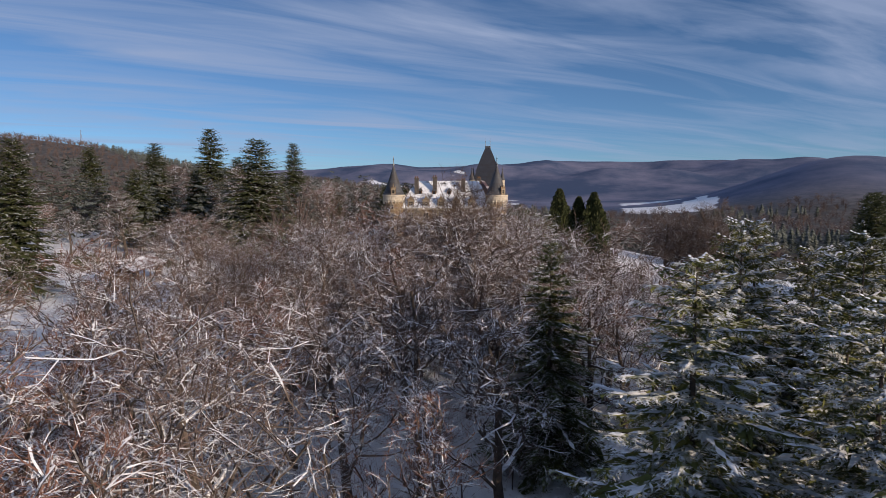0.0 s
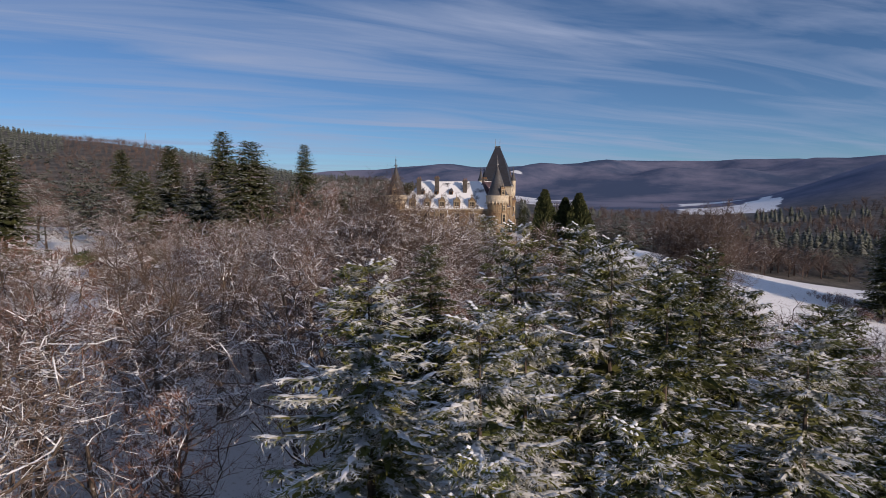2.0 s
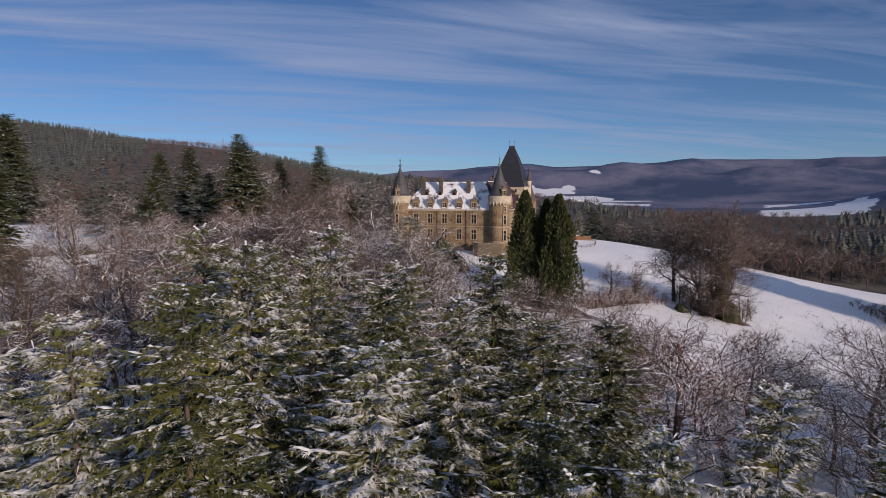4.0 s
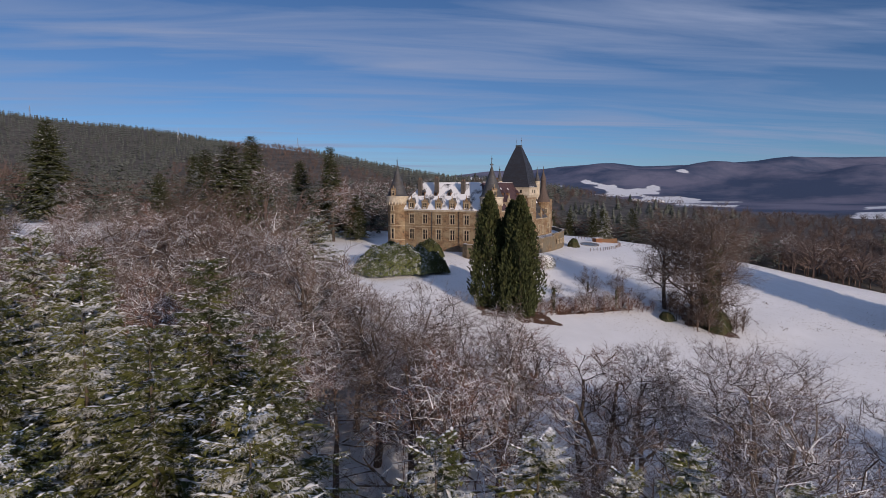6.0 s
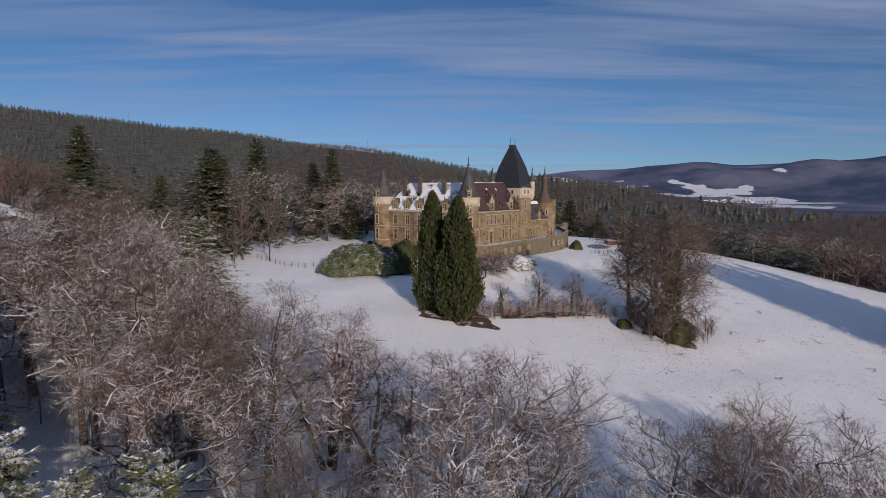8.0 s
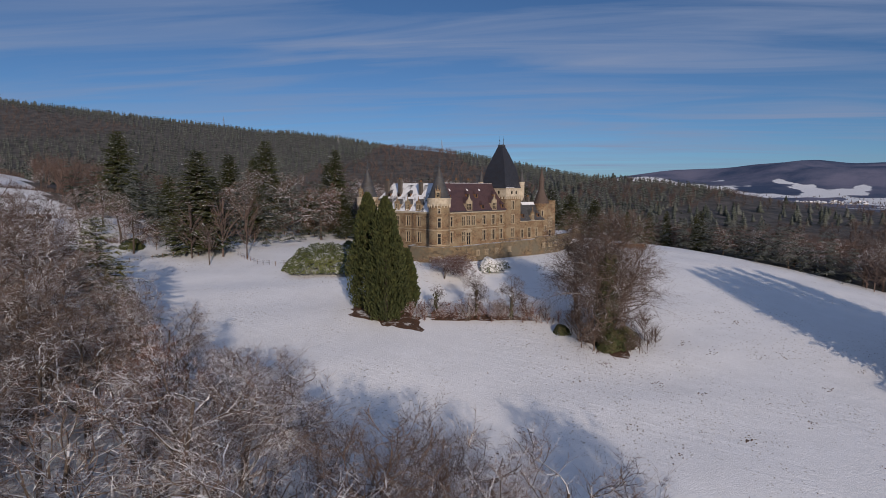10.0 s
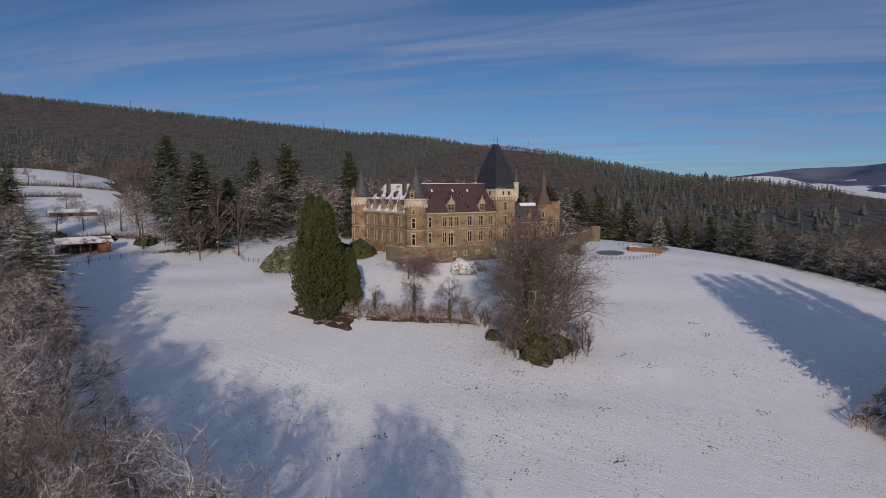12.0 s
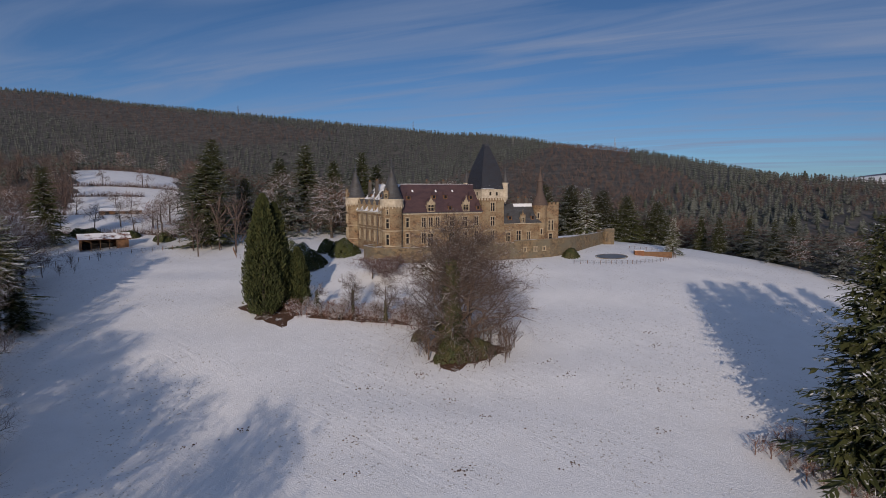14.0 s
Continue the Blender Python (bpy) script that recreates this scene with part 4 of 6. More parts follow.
def roof_dormer(parent, m, roof_mat=M_ROOF):
    """A small hipped dormer on a slope."""
    parent = root(parent)
    g = Geo().box(-0.55, 0, 0, 0.55, 1.9, 1.15)
    ob = part("dormer", g, M_WOOD, parent, at=m)
    part("dormer_roof", Geo().add([(-0.72, -0.18, 1.1), (0.72, -0.18, 1.1), (0.72, 2.2, 1.1), (-0.72, 2.2, 1.1), (0, 0.5, 2.0), (0, 2.5, 2.0)],
                                  [(0, 1, 4), (1, 2, 5, 4), (2, 3, 5), (3, 0, 4, 5), (0, 3, 2, 1)]), roof_mat, ob)
    part("pane", Geo().box(-0.32, -0.03, 0.2, 0.32, 0.02, 1.0), M_GLASS, ob)


def finial(geo, x, y, z, h):
    geo.lathe(x, y, [(0.10, z - 0.4), (0.10, z), (0.26, z + 0.12), (0.26, z + 0.3), (0.07, z + 0.45), (0.06, z + h * 0.6), (0.16, z + h * 0.64), (0.04, z + h * 0.7), (0.02, z + h)], 6)
    return geo


def round_tower(parent, x, y, faces, dormer_at):
    tower = part("tower", Geo().lathe(x, y, [(3.0, -4.5), (2.72, 0.2), (2.65, 0.4), (2.65, 10.2), (2.75, 10.4)], 32), M_STONE, parent, smooth=False)
    ring = Geo().lathe(x, y, [(2.66, 10.3), (2.98, 10.95), (2.98, 11.9), (3.10, 12.0), (3.10, 12.35), (2.8, 12.42)], 32)
    for k in range(20):
        a = 2 * math.pi * k / 20
        ring.lathe(x + 2.80 * math.cos(a), y + 2.80 * math.sin(a), [(0.10, 10.0), (0.22, 10.6), (0.22, 10.95)], 4, a)
    part("corbel_ring", ring, M_PALE, tower)
    for z, r in ((0.55, 2.74), (4.4, 2.71)):
        part("string_course", Geo().lathe(x, y, [(r - 0.02, z - 0.15), (r, z - 0.1), (r, z + 0.1), (r - 0.02, z + 0.15)], 32), M_TRIM, tower)
    roof = part("tower_roof", Geo().lathe(x, y, [(3.0, 12.38), (2.62, 12.8), (2.2, 13.9), (1.1, 17.2), (0.06, 20.3)], 32), M_SLATE, parent)
    part("finial", lay(finial(Geo(), 0, 0, 0, 2.6), Matrix.Translation((x, y, 20.3)) @ Matrix.Diagonal((1.7, 1.7, 1, 1))), M_LEAD, roof)
    for az in faces:
        a = radians(az)
        for z, w, h, n in ((8.6, 0.6, 1.1, 1), (5.1, 0.85, 2.3, 1), (0.95, 0.85, 2.6, 1)):
            m = pose(x + 2.87 * math.sin(a), y + 2.87 * math.cos(a), z, 0, 0, 180 - az)
            window(tower, m, w, h, n, 0.62)
    a = radians(dormer_at)
    m = pose(x + 2.95 * math.sin(a), y + 2.95 * math.cos(a), 12.4, 0, 0, 180 - dormer_at)
    gable_dormer(roof, m, 1.25, 1.5, 1.5, 0.9, M_SLATE, M_STONE, 1)


def chimney(parent, x, y, z0, z1, w=1.1, d=0.7):
    g = Geo().box(x - d / 2, y - w / 2, z0, x + d / 2, y + w / 2, z1 - 0.35)
    g.box(x - d / 2 - 0.12, y - w / 2 - 0.12, z1 - 0.35, x + d / 2 + 0.12, y + w / 2 + 0.12, z1)
    ob = part("chimney", g, M_STACK, parent)
    for k in (-1, 1):
        part("chimney_pot", Geo().lathe(x, y + k * w * 0.25, [(0.16, z1), (0.13, z1 + 0.5)], 8), M_WOOD, ob)
    return ob


def ridge_snow(parent, a, b, w=0.34):
    a, b = Vector(a), Vector(b)
    d = (b - a).normalized()
    s = Vector((-d.y, d.x, 0)) * w
    part("ridge_snow", Geo().add([a - s + Vector((0, 0, -w * 1.1)), a + s + Vector((0, 0, -w * 1.1)), a + Vector((0, 0, 0.10)), b - s + Vector((0, 0, -w * 1.1)), b + s + Vector((0, 0, -w * 1.1)), b + Vector((0, 0, 0.10))],
                                 [(0, 2, 5, 3), (1, 4, 5, 2), (0, 1, 2), (3, 5, 4)]), M_SNOW, parent)


def build_house():
    h = thing("chateau", "brown sandstone chateau with slate spires and snow on its roofs", "castle")
    south, west = lambda x, y, z: pose(x, y, z), lambda x, y, z: pose(x, y, z, 0, 0, -90)
    # south front
    S = [(4.1, 0.9, 1), (8.7, 1.3, 2), (10.7, 1.3, 2), (12.7, 1.3, 2), (17.0, 1.5, 2), (20.9, 1.5, 2), (24.4, 1.3, 2)]
    holes = []
    for x, w, n in S:
        holes += [(x - 1.5 - w / 2, x - 1.5 + w / 2, 5.1, 7.5)]
        if x not in (12.7, 10.7):
            holes += [(x - 1.5 - w / 2, x - 1.5 + w / 2, 0.9, 3.5)]
    holes += [(10.7 - 1.5 - 0.85, 10.7 - 1.5 + 0.85, 0.05, 3.2)]
    wl = part("wall", lay(wall_with_openings(25.5, -4.5, 8.6, 0.6, holes), south(1.5, -0.5, 0)), M_STONE, h)
    for x, w, n in S:
        window(wl, south(x, -0.5, 5.1), w, 2.4, n)
        if x not in (12.7, 10.7):
            window(wl, south(x, -0.5, 0.9), w, 2.6, n)
    door = window(h, south(10.7, -0.5, 0.05), 1.7, 3.15, 2, 0.72, True, "door")
    part("string_course", Geo().box(1.5, -0.60, 4.2, 26.0, -0.45, 4.4), M_TRIM, wl)
    part("cornice", Geo().box(1.5, -0.85, 8.6, 26.0, 0.1, 8.8).box(1.5, -0.7, 8.35, 26.0, -0.4, 8.6), M_PALE, wl)
    # west front
    W = [6.8, 10.9, 15.0, 19.1, 23.2]
    holes = []
    for y in W:
        u = 26.5 - y
        holes += [(u - 0.7, u + 0.7, 0.9, 3.5), (u - 0.7, u + 0.7, 5.1, 7.5)]
    wl = part("wall", lay(wall_with_openings(25.0, -4.5, 8.6, 0.6, holes), west(-0.5, 26.5, 0)), M_STONE, h)
    for y in W:
        window(wl, west(-0.5, y, 0.9), 1.4, 2.6, 2)
        window(wl, west(-0.5, y, 5.1), 1.4, 2.4, 2)
    part("string_course", Geo().box(-0.60, 1.5, 4.2, -0.45, 26.5, 4.4), M_TRIM, wl)
    part("cornice", Geo().box(-0.85, 1.5, 8.6, 0.1, 26.5, 8.8).box(-0.7, 1.5, 8.35, -0.4, 26.5, 8.6), M_PALE, wl)
    for y in (8.9, 17.0):
        part("drainpipe", Geo().tube([(-0.62, y, 0.2), (-0.62, y, 8.5)], [0.06, 0.06], 6), M_LEAD, wl)
    # rear walls, and floors coloured near-black for the dark of the rooms
    part("wall", Geo().box(9.4, 9.2, -4.5, 10, 27, 8.6).box(0.1, 26.4, -4.5, 9.4, 27, 8.6).box(9.4, 8.6, -4.5, 26.5, 9.2, 8.6), M_STONE, h)
    part("floor_slab", Geo().box(0.1, 0.1, -0.2, 26, 8.6, 0).box(0.1, 8.6, -0.2, 9.4, 26.4, 0).box(0.1, 0.1, 4.0, 26, 8.6, 4.2).box(0.1, 8.6, 4.0, 9.4, 26.4, 4.2), M_DARK, h)
    # roofs
    r1 = part("roof", Geo().add([(-0.95, 1.2, 8.8), (10.3, 1.2, 8.8), (10.3, 27.2, 8.8), (-0.95, 27.2, 8.8), (4.6, 5.0, 16.1), (4.6, 22.2, 16.1)],
                                [(3, 0, 4, 5), (0, 1, 4), (1, 2, 5, 4), (2, 3, 5), (0, 3, 2, 1)]), M_SLATE_SNOW, h)
    r2 = part("roof", Geo().add([(0.8, -0.95, 8.8), (26.2, -0.95, 8.8), (26.2, 9.6, 8.8), (0.8, 9.6, 8.8), (4.4, 4.3, 16.2), (26.2, 4.3, 16.2)],
                                [(0, 1, 5, 4), (2, 3, 4, 5), (3, 0, 4), (1, 2, 5), (0, 3, 2, 1)]), M_ROOF, h)
    ridge_snow(r2, (4.4, 4.3, 16.15), (26.2, 4.3, 16.12), 0.09)
    ridge_snow(r1, (4.6, 5.2, 16.05), (4.6, 22.2, 16.05))
    part("gutter", Geo().box(2.4, -1.15, 8.72, 26.0, -0.95, 8.86), M_LEAD, r2)
    for y in W:
        gable_dormer(r1, west(-0.75, y, 8.8), 1.75, 1.9, 2.0, 1.3, M_SLATE, M_STONE)
    for y in (13.0, 17.1, 21.0):
        roof_dormer(r1, west(1.9, y, 12.3), M_SLATE)
    for x, w in ((10.7, 2.3), (21.1, 2.0)):
        gable_dormer(r2, south(x, -0.75, 8.8), w, 2.1, 2.2, 1.7, M_ROOF, M_TRIM)
    for x, z in ((5.2, 12.0), (12.6, 12.2), (16.0, 12.2), (23.6, 12.0), (16.4, 9.3), (24.9, 9.3)):
        roof_dormer(r2, south(x, -0.95 + (z - 8.8) * 0.71, z))
    for x in (7.0, 13.8, 18.8):
        part("rooflight", lay(Geo().box(-0.22, -0.06, -0.35, 0.22, 0.06, 0.35), pose(x, 2.95, 14.35, -35.4)), M_SNOW, r2)
    for x, y, z in ((2.6, 9.2, 16.4), (2.4, 17.0, 17.2), (2.2, 22.0, 16.9)):
        chimney(h, x, y, 9.5, z)
    for x in (12.4, 17.4):
        chimney(h, x, 5.6, 12.0, 17.0, 0.7, 1.1)
    # corner towers
    round_tower(h, 0, 0, (225,), 232)
    round_tower(h, 0, 28, (268,), 262)
    # keep
    keep = part("keep", lay(wall_with_openings(7.0, -4.5, 12.3, 0.5, [(2.7, 4.1, 1.0, 3.6), (2.7, 4.1, 4.9, 7.3), (2.7, 4.1, 8.9, 11.2)]), south(26.0, -0.7, 0)).box(26.0, -0.2, -4.5, 26.5, 8, 12.3).box(32.5, -0.2, -4.5, 33, 8, 12.3).box(26.5, 7.5, -4.5, 32.5, 8, 12.3), M_STONE, h)
    for z, hh in ((1.0, 2.6), (4.9, 2.4), (8.9, 2.3)):
        window(keep, south(29.4, -0.7, z), 1.4, hh, 2)
    for y in (2.2, 5.2):
        window(keep, west(25.74, y, 9.8), 0.9, 1.8, 1)
    band = Geo().box(25.7, -1.05, 12.5, 33.3, 8.35, 14.7)
    for k in range(9):
        x = 25.95 + k * 0.88
        band.box(x - 0.16, -0.98, 11.8, x + 0.16, -0.65, 12.5)
        band.box(x - 0.16, 7.95, 11.8, x + 0.16, 8.3, 12.5)
        y = -0.6 + k * 1.05
        band.box(25.75, y - 0.16, 11.8, 26.02, y + 0.16, 12.5).box(32.98, y - 0.16, 11.8, 33.25, y + 0.16, 12.5)
    band.box(25.55, -1.2, 14.5, 33.45, 8.5, 14.8)
    bd = part("parapet", band, M_PALE, h)
    # dark panels on the solid parapet paint in the shade of its openings
    for x in (28.4, 30.4):
        part("opening", Geo().box(x - 0.3, -1.07, 13.1, x + 0.3, -0.95, 14.1), M_DARK, bd)
    for y in (1.5, 3.6, 5.7):
        part("opening", Geo().box(25.68, y - 0.3, 13.1, 25.8, y + 0.3, 14.1), M_DARK, bd)
    ring = lambda sx, sy, z: [(29.5 - sx, 3.65 - sy, z), (29.5 + sx, 3.65 - sy, z), (29.5 + sx, 3.65 + sy, z), (29.5 - sx, 3.65 + sy, z)]
    lv = ring(4.1, 4.9, 14.8) + ring(3.6, 4.3, 15.9) + ring(2.75, 3.25, 20.4) + ring(1.65, 1.95, 23.8) + ring(0.68, 0.8, 26.6)
    rf = part("keep_roof", Geo().add(lv, [(a + k, a + (k + 1) % 4, a + 4 + (k + 1) % 4, a + 4 + k) for a in (0, 4, 8, 12) for k in range(4)] + [(16, 17, 18, 19), (3, 2, 1, 0)]), M_KEEP, h)
    part("roof_snow", Geo().add([(25.5, -0.9, 14.84), (25.5, 5.6, 14.84), (26.2, 5.2, 16.05), (26.2, -0.3, 16.05), (25.5, -0.9, 14.9), (25.5, 5.6, 14.95), (26.15, 5.2, 16.2), (26.15, -0.3, 16.2)],
                                [(4, 7, 6, 5), (0, 1, 5, 4), (1, 2, 6, 5), (2, 3, 7, 6), (3, 0, 4, 7)]), M_SNOW, rf)
    part("roof_snow", Geo().add([(25.6, -1.12, 14.84), (29.4, -1.12, 14.84), (29.2, -0.55, 15.85), (26.1, -0.55, 15.85), (25.6, -1.17, 14.95), (29.4, -1.17, 14.95), (29.2, -0.6, 15.95), (26.1, -0.6, 15.95)],
                                [(4, 5, 6, 7), (0, 1, 5, 4), (1, 2, 6, 5), (2, 3, 7, 6), (3, 0, 4, 7)]), M_SNOW, rf)
    iron = Geo()
    for sx in (-1, 1):
        finial(iron, 29.5, 3.65 + sx * 0.7, 26.6, 3.0)
        iron.box(29.5 + sx * 0.68 - 0.04, 2.85, 26.6, 29.5 + sx * 0.68 + 0.04, 4.45, 27.2)
    iron.box(28.82, 2.85, 26.7, 30.18, 2.93, 27.2).box(28.82, 4.37, 26.7, 30.18, 4.45, 27.2)
    part("finial", iron, M_LEAD, rf)
    for m in (west(26.75, 4.6, 19.0), west(26.2, 1.8, 16.4), south(29.5, 0.15, 16.4), south(29.0, 1.0, 19.6)):
        roof_dormer(rf, m @ Matrix.Scale(0.6, 4), M_KEEP)
    for x, y in ((33.2, -0.9), (26.2, 8.4), (33.2, 8.4)):
        t = part("turret", Geo().lathe(x, y, [(0.15, 11.2), (0.75, 12.4), (0.75, 16.2), (0.9, 16.35), (0.9, 16.6)], 14), M_PALE, h)
        part("turret_roof", finial(Geo().lathe(x, y, [(0.95, 16.6), (0.5, 18.0), (0.04, 20.0)], 14), x, y, 19.9, 1.1), M_SLATE, t)
    # low east wing
    holes = [(1.2, 2.6, 0.4, 2.8), (4.6, 6.2, 0.4, 3.2), (8.2, 9.4, 0.4, 2.8)]
    wg = part("wing", lay(wall_with_openings(12.5, -4.5, 5.1, 0.5, holes), south(33.0, 0.0, 0)).box(33.0, 7.0, -4.5, 45.5, 7.6, 5.1).box(45.0, 0.5, -4.5, 45.5, 7.0, 5.1), M_STONE, h)
    for a, b, c, d in holes:
        window(wg, south(33.0 + (a + b) / 2, 0.0, c), b - a, d - c, 2)
    part("cornice", Geo().box(33.0, -0.3, 5.1, 45.5, 0.1, 5.3), M_PALE, wg)
    r3 = part("roof", Geo().add([(33.0, -0.45, 5.3), (46.0, -0.45, 5.3), (46.0, 8.0, 5.3), (33.0, 8.0, 5.3), (33.0, 3.4, 10.6), (45.0, 3.4, 10.6)], [(0, 1, 5, 4), (2, 3, 4, 5), (3, 0, 4), (1, 2, 5), (0, 3, 2, 1)]), M_SLATE, h)
    ridge_snow(r3, (38.5, 3.4, 10.6), (45.0, 3.4, 10.6), 0.7)
    gable_dormer(r3, south(39.6, -0.3, 5.3), 1.6, 1.7, 1.8, 1.5, M_SLATE, M_STONE)
    for x in (35.6, 43.2):
        roof_dormer(r3, south(x, 0.2, 6.2), M_SLATE)
    for x in (41.0, 43.6):
        chimney(h, x, 4.5, 8.0, 12.2, 0.8, 1.0)
    # stair turret and end block
    t = part("tower", Geo().lathe(46.6, 1.6, [(2.1, -4.5), (2.0, 0), (2.0, 9.4), (2.25, 9.8), (2.25, 10.2)], 20), M_STONE, h)
    for az, z in ((225, 6.5), (200, 2.0)):
        a = radians(az)
        window(t, pose(46.6 + 2.22 * math.sin(a), 1.6 + 2.22 * math.cos(a), z, 0, 0, 180 - az), 0.6, 1.5, 1, 0)
    part("tower_roof", finial(Geo().lathe(46.6, 1.6, [(2.4, 10.2), (1.2, 13.4), (0.8, 14.7), (0.8, 17.0), (1.0, 17.1), (0.5, 18.7), (0.05, 20.3)], 20), 46.6, 1.6, 20.1, 1.6), M_UMBER, h)
    holes = [(1.0, 1.7, 3.0, 5.8), (2.2, 2.9, 3.0, 5.8), (1.2, 2.6, -0.2, 2.0)]
    e = part("end_block", lay(wall_with_openings(4.6, -4.5, 10.4, 0.5, holes), south(47.8, 0.4, 0)).box(51.9, 0.9, -4.5, 52.4, 7.6, 10.4).box(47.8, 0.9, -4.5, 48.3, 7.6, 10.4).box(48.3, 7.1, -4.5, 51.9, 7.6, 10.4).box(48.3, 0.9, 9.6, 51.9, 7.1, 9.9), M_STONE, h)
    for a, b, c, d in holes:
        window(e, south(47.8 + (a + b) / 2, 0.4, c), b - a, d - c, 1, 0.65)
    for k in range(4):
        part("merlon", Geo().box(47.8 + k * 1.3, 0.4, 10.4, 48.5 + k * 1.3, 0.9, 11.1), M_STONE, e)
    return h


def terrace():
    """Stone terrace round the south and west fronts, its retaining wall and the snow on it."""
    edge = [(-2.4, 6.2), (-5.4, 5.6), (-6.2, 4.0), (-6.2, 1.0), (-5.8, -2.0), (-4.0, -5.2), (-1.0, -6.6), (3.0, -6.8), (26.0, -6.6), (33.0, -6.4), (45.0, -5.8), (54.0, -3.4), (62.0, 1.0), (71.0, 6.2), (79.0, 10.8)]
    back = [(76.0, 17.0), (53.0, 12.0), (53.0, 3.0), (27.0, 3.0), (3.0, 3.0), (3.0, 6.2)]
    th = tagged(new("terrace"), "stone retaining wall of the terrace with snow along its top", "terrace", kind="structure")
    n = len(edge)
    wall, cap = Geo(), Geo()
    for i in range(n - 1):
        (x0, y0), (x1, y1) = edge[i], edge[i + 1]
        d = Vector((x1 - x0, y1 - y0)).normalized()
        nx, ny = -d.y, d.x
        top = 0.35 if i < 9 else 0.9
        b0, b1 = gz(x0, y0) - 1.2, gz(x1, y1) - 1.2
        a = [(x0, y0), (x1, y1), (x1 + nx * 0.6, y1 + ny * 0.6), (x0 + nx * 0.6, y0 + ny * 0.6)]
        wall.add([(*a[0], b0), (*a[1], b1), (*a[2], b1), (*a[3], b0), (*a[0], top), (*a[1], top), (*a[2], top), (*a[3], top)], [(4, 5, 6, 7), (0, 1, 5, 4), (1, 2, 6, 5), (2, 3, 7, 6), (3, 0, 4, 7)])
        o = 0.12
        c = [(x0 - nx * o, y0 - ny * o), (x1 - nx * o, y1 - ny * o), (x1 + nx * 0.75, y1 + ny * 0.75), (x0 + nx * 0.75, y0 + ny * 0.75)]
        cap.add([(*p, top) for p in c] + [(*p, top + 0.16) for p in c], [(4, 5, 6, 7), (0, 1, 5, 4), (1, 2, 6, 5), (2, 3, 7, 6), (3, 0, 4, 7)])
    part("retaining_wall", wall, M_RUBBLE, th)
    part("coping", cap, M_COPING, th)
    deck = Geo()
    ring = [(*p, -0.15) for p in edge + back]
    deck.add(ring, [tuple(range(len(ring)))])
    part("deck", deck, M_SNOW, th)
    for x in (7.0, 10.4, 14.5, 20.0, 36.0, 39.5, 42.5):
        window(th, pose(x, -7.02 + 0.05 * (x > 33) * (x - 33), -2.0), 0.8, 1.0, 2, 0)
    pier = part("pier", Geo().box(77.6, 9.0, -7, 81.4, 13.0, 1.3).box(77.4, 8.8, 1.3, 81.6, 13.2, 1.55), M_RUBBLE, th)
    for k in range(3):
        part("merlon", Geo().box(77.6 + k * 1.4, 9.0, 1.55, 78.5 + k * 1.4, 9.7, 2.1 + 0.1 * (k % 2)), M_COPING, pier)
    rail = Geo()
    for k in range(16):
        x = 16.5 + k * 0.6
        rail.box(x - 0.03, -6.4, 0.5, x + 0.03, -6.34, 1.3)
    rail.box(16.4, -6.42, 1.25, 25.6, -6.32, 1.33)
    part("railing", rail, M_LEAD, th)


build_house()
terrace()


# ---------------------------------------------------------------- garden
def column_shape(r, h, taper=0.75, lumps=5):
    def pick(rng):
        s = rng.random() ** 0.85
        a = rng.uniform(0, 2 * math.pi)
        k = (1 - s ** 1.9) ** taper * min(1.0, 0.55 + 3.2 * s)
        k *= 1 + 0.15 * math.sin(lumps * a + 4.5 * s) + 0.13 * math.sin(17 * s + 3 * a) + 0.08 * math.sin(13 * a - 31 * s)
        q = rng.uniform(0.6, 1.08)
        return Vector((r * k * q * math.cos(a), r * k * q * math.sin(a), h * s)), Vector((math.cos(a), math.sin(a), 0.55))
    return pick


def ivy_shape(r, h):
    def pick(rng):
        s, a = rng.random(), rng.uniform(0, 2 * math.pi)
        k = (0.55 + 0.45 * math.sin(6.3 * s + a) * math.sin(3 * a + 9 * s)) * (1.15 - 0.55 * s)
        q = rng.uniform(0.4, 1.1)
        return Vector((r * k * q * math.cos(a), r * k * q * math.sin(a), h * s)), Vector((math.cos(a), math.sin(a), 0.3))
    return pick


def mound_shape(rx, ry, h, seed=0):
    def pick(rng):
        a, s = rng.uniform(0, 2 * math.pi), math.sqrt(rng.random())
        k = 1 + 0.13 * math.sin(3 * a + seed) + 0.08 * math.sin(7 * a + 2 * seed)
        x, y = rx * k * s * math.cos(a), ry * k * s * math.sin(a)
        z = h * (1 - s ** 3.2) * (0.86 + 0.14 * math.sin(x * 1.3 + seed) * math.sin(y * 1.1 + 2))
        n = Vector((math.cos(a) * s ** 2 / rx * 4, math.sin(a) * s ** 2 / ry * 4, 0.75)).normalized()
        return Vector((x, y, max(0.0, z * rng.uniform(0.75, 1.0)))), n
    return pick


def spray_mesh(seed, shape, count, length):
    """Upright flat sprays, each a pair of narrow leaf blades, over and through a lumpy column."""
    rng = random.Random(seed)
    V, T = [], []
    for _ in range(count):
        p, out = shape(rng)
        d = rough_dir(rng, out * 0.55 + Vector((0, 0, 0.75)), 0.28)
        u = d.cross(Vector((rng.gauss(0, 1), rng.gauss(0, 1), rng.gauss(0, 1)))).normalized()
        l = length * rng.uniform(0.5, 1.4)
        n = len(V)
        V.extend((p, p + d * l * 0.5 + u * l * 0.22, p + d * l, p + d * l * 0.55 - u * l * 0.22))
        T.extend(((n, n + 1, n + 2), (n, n + 2, n + 3)))
    return np.array([tuple(v) for v in V]), np.array(T)


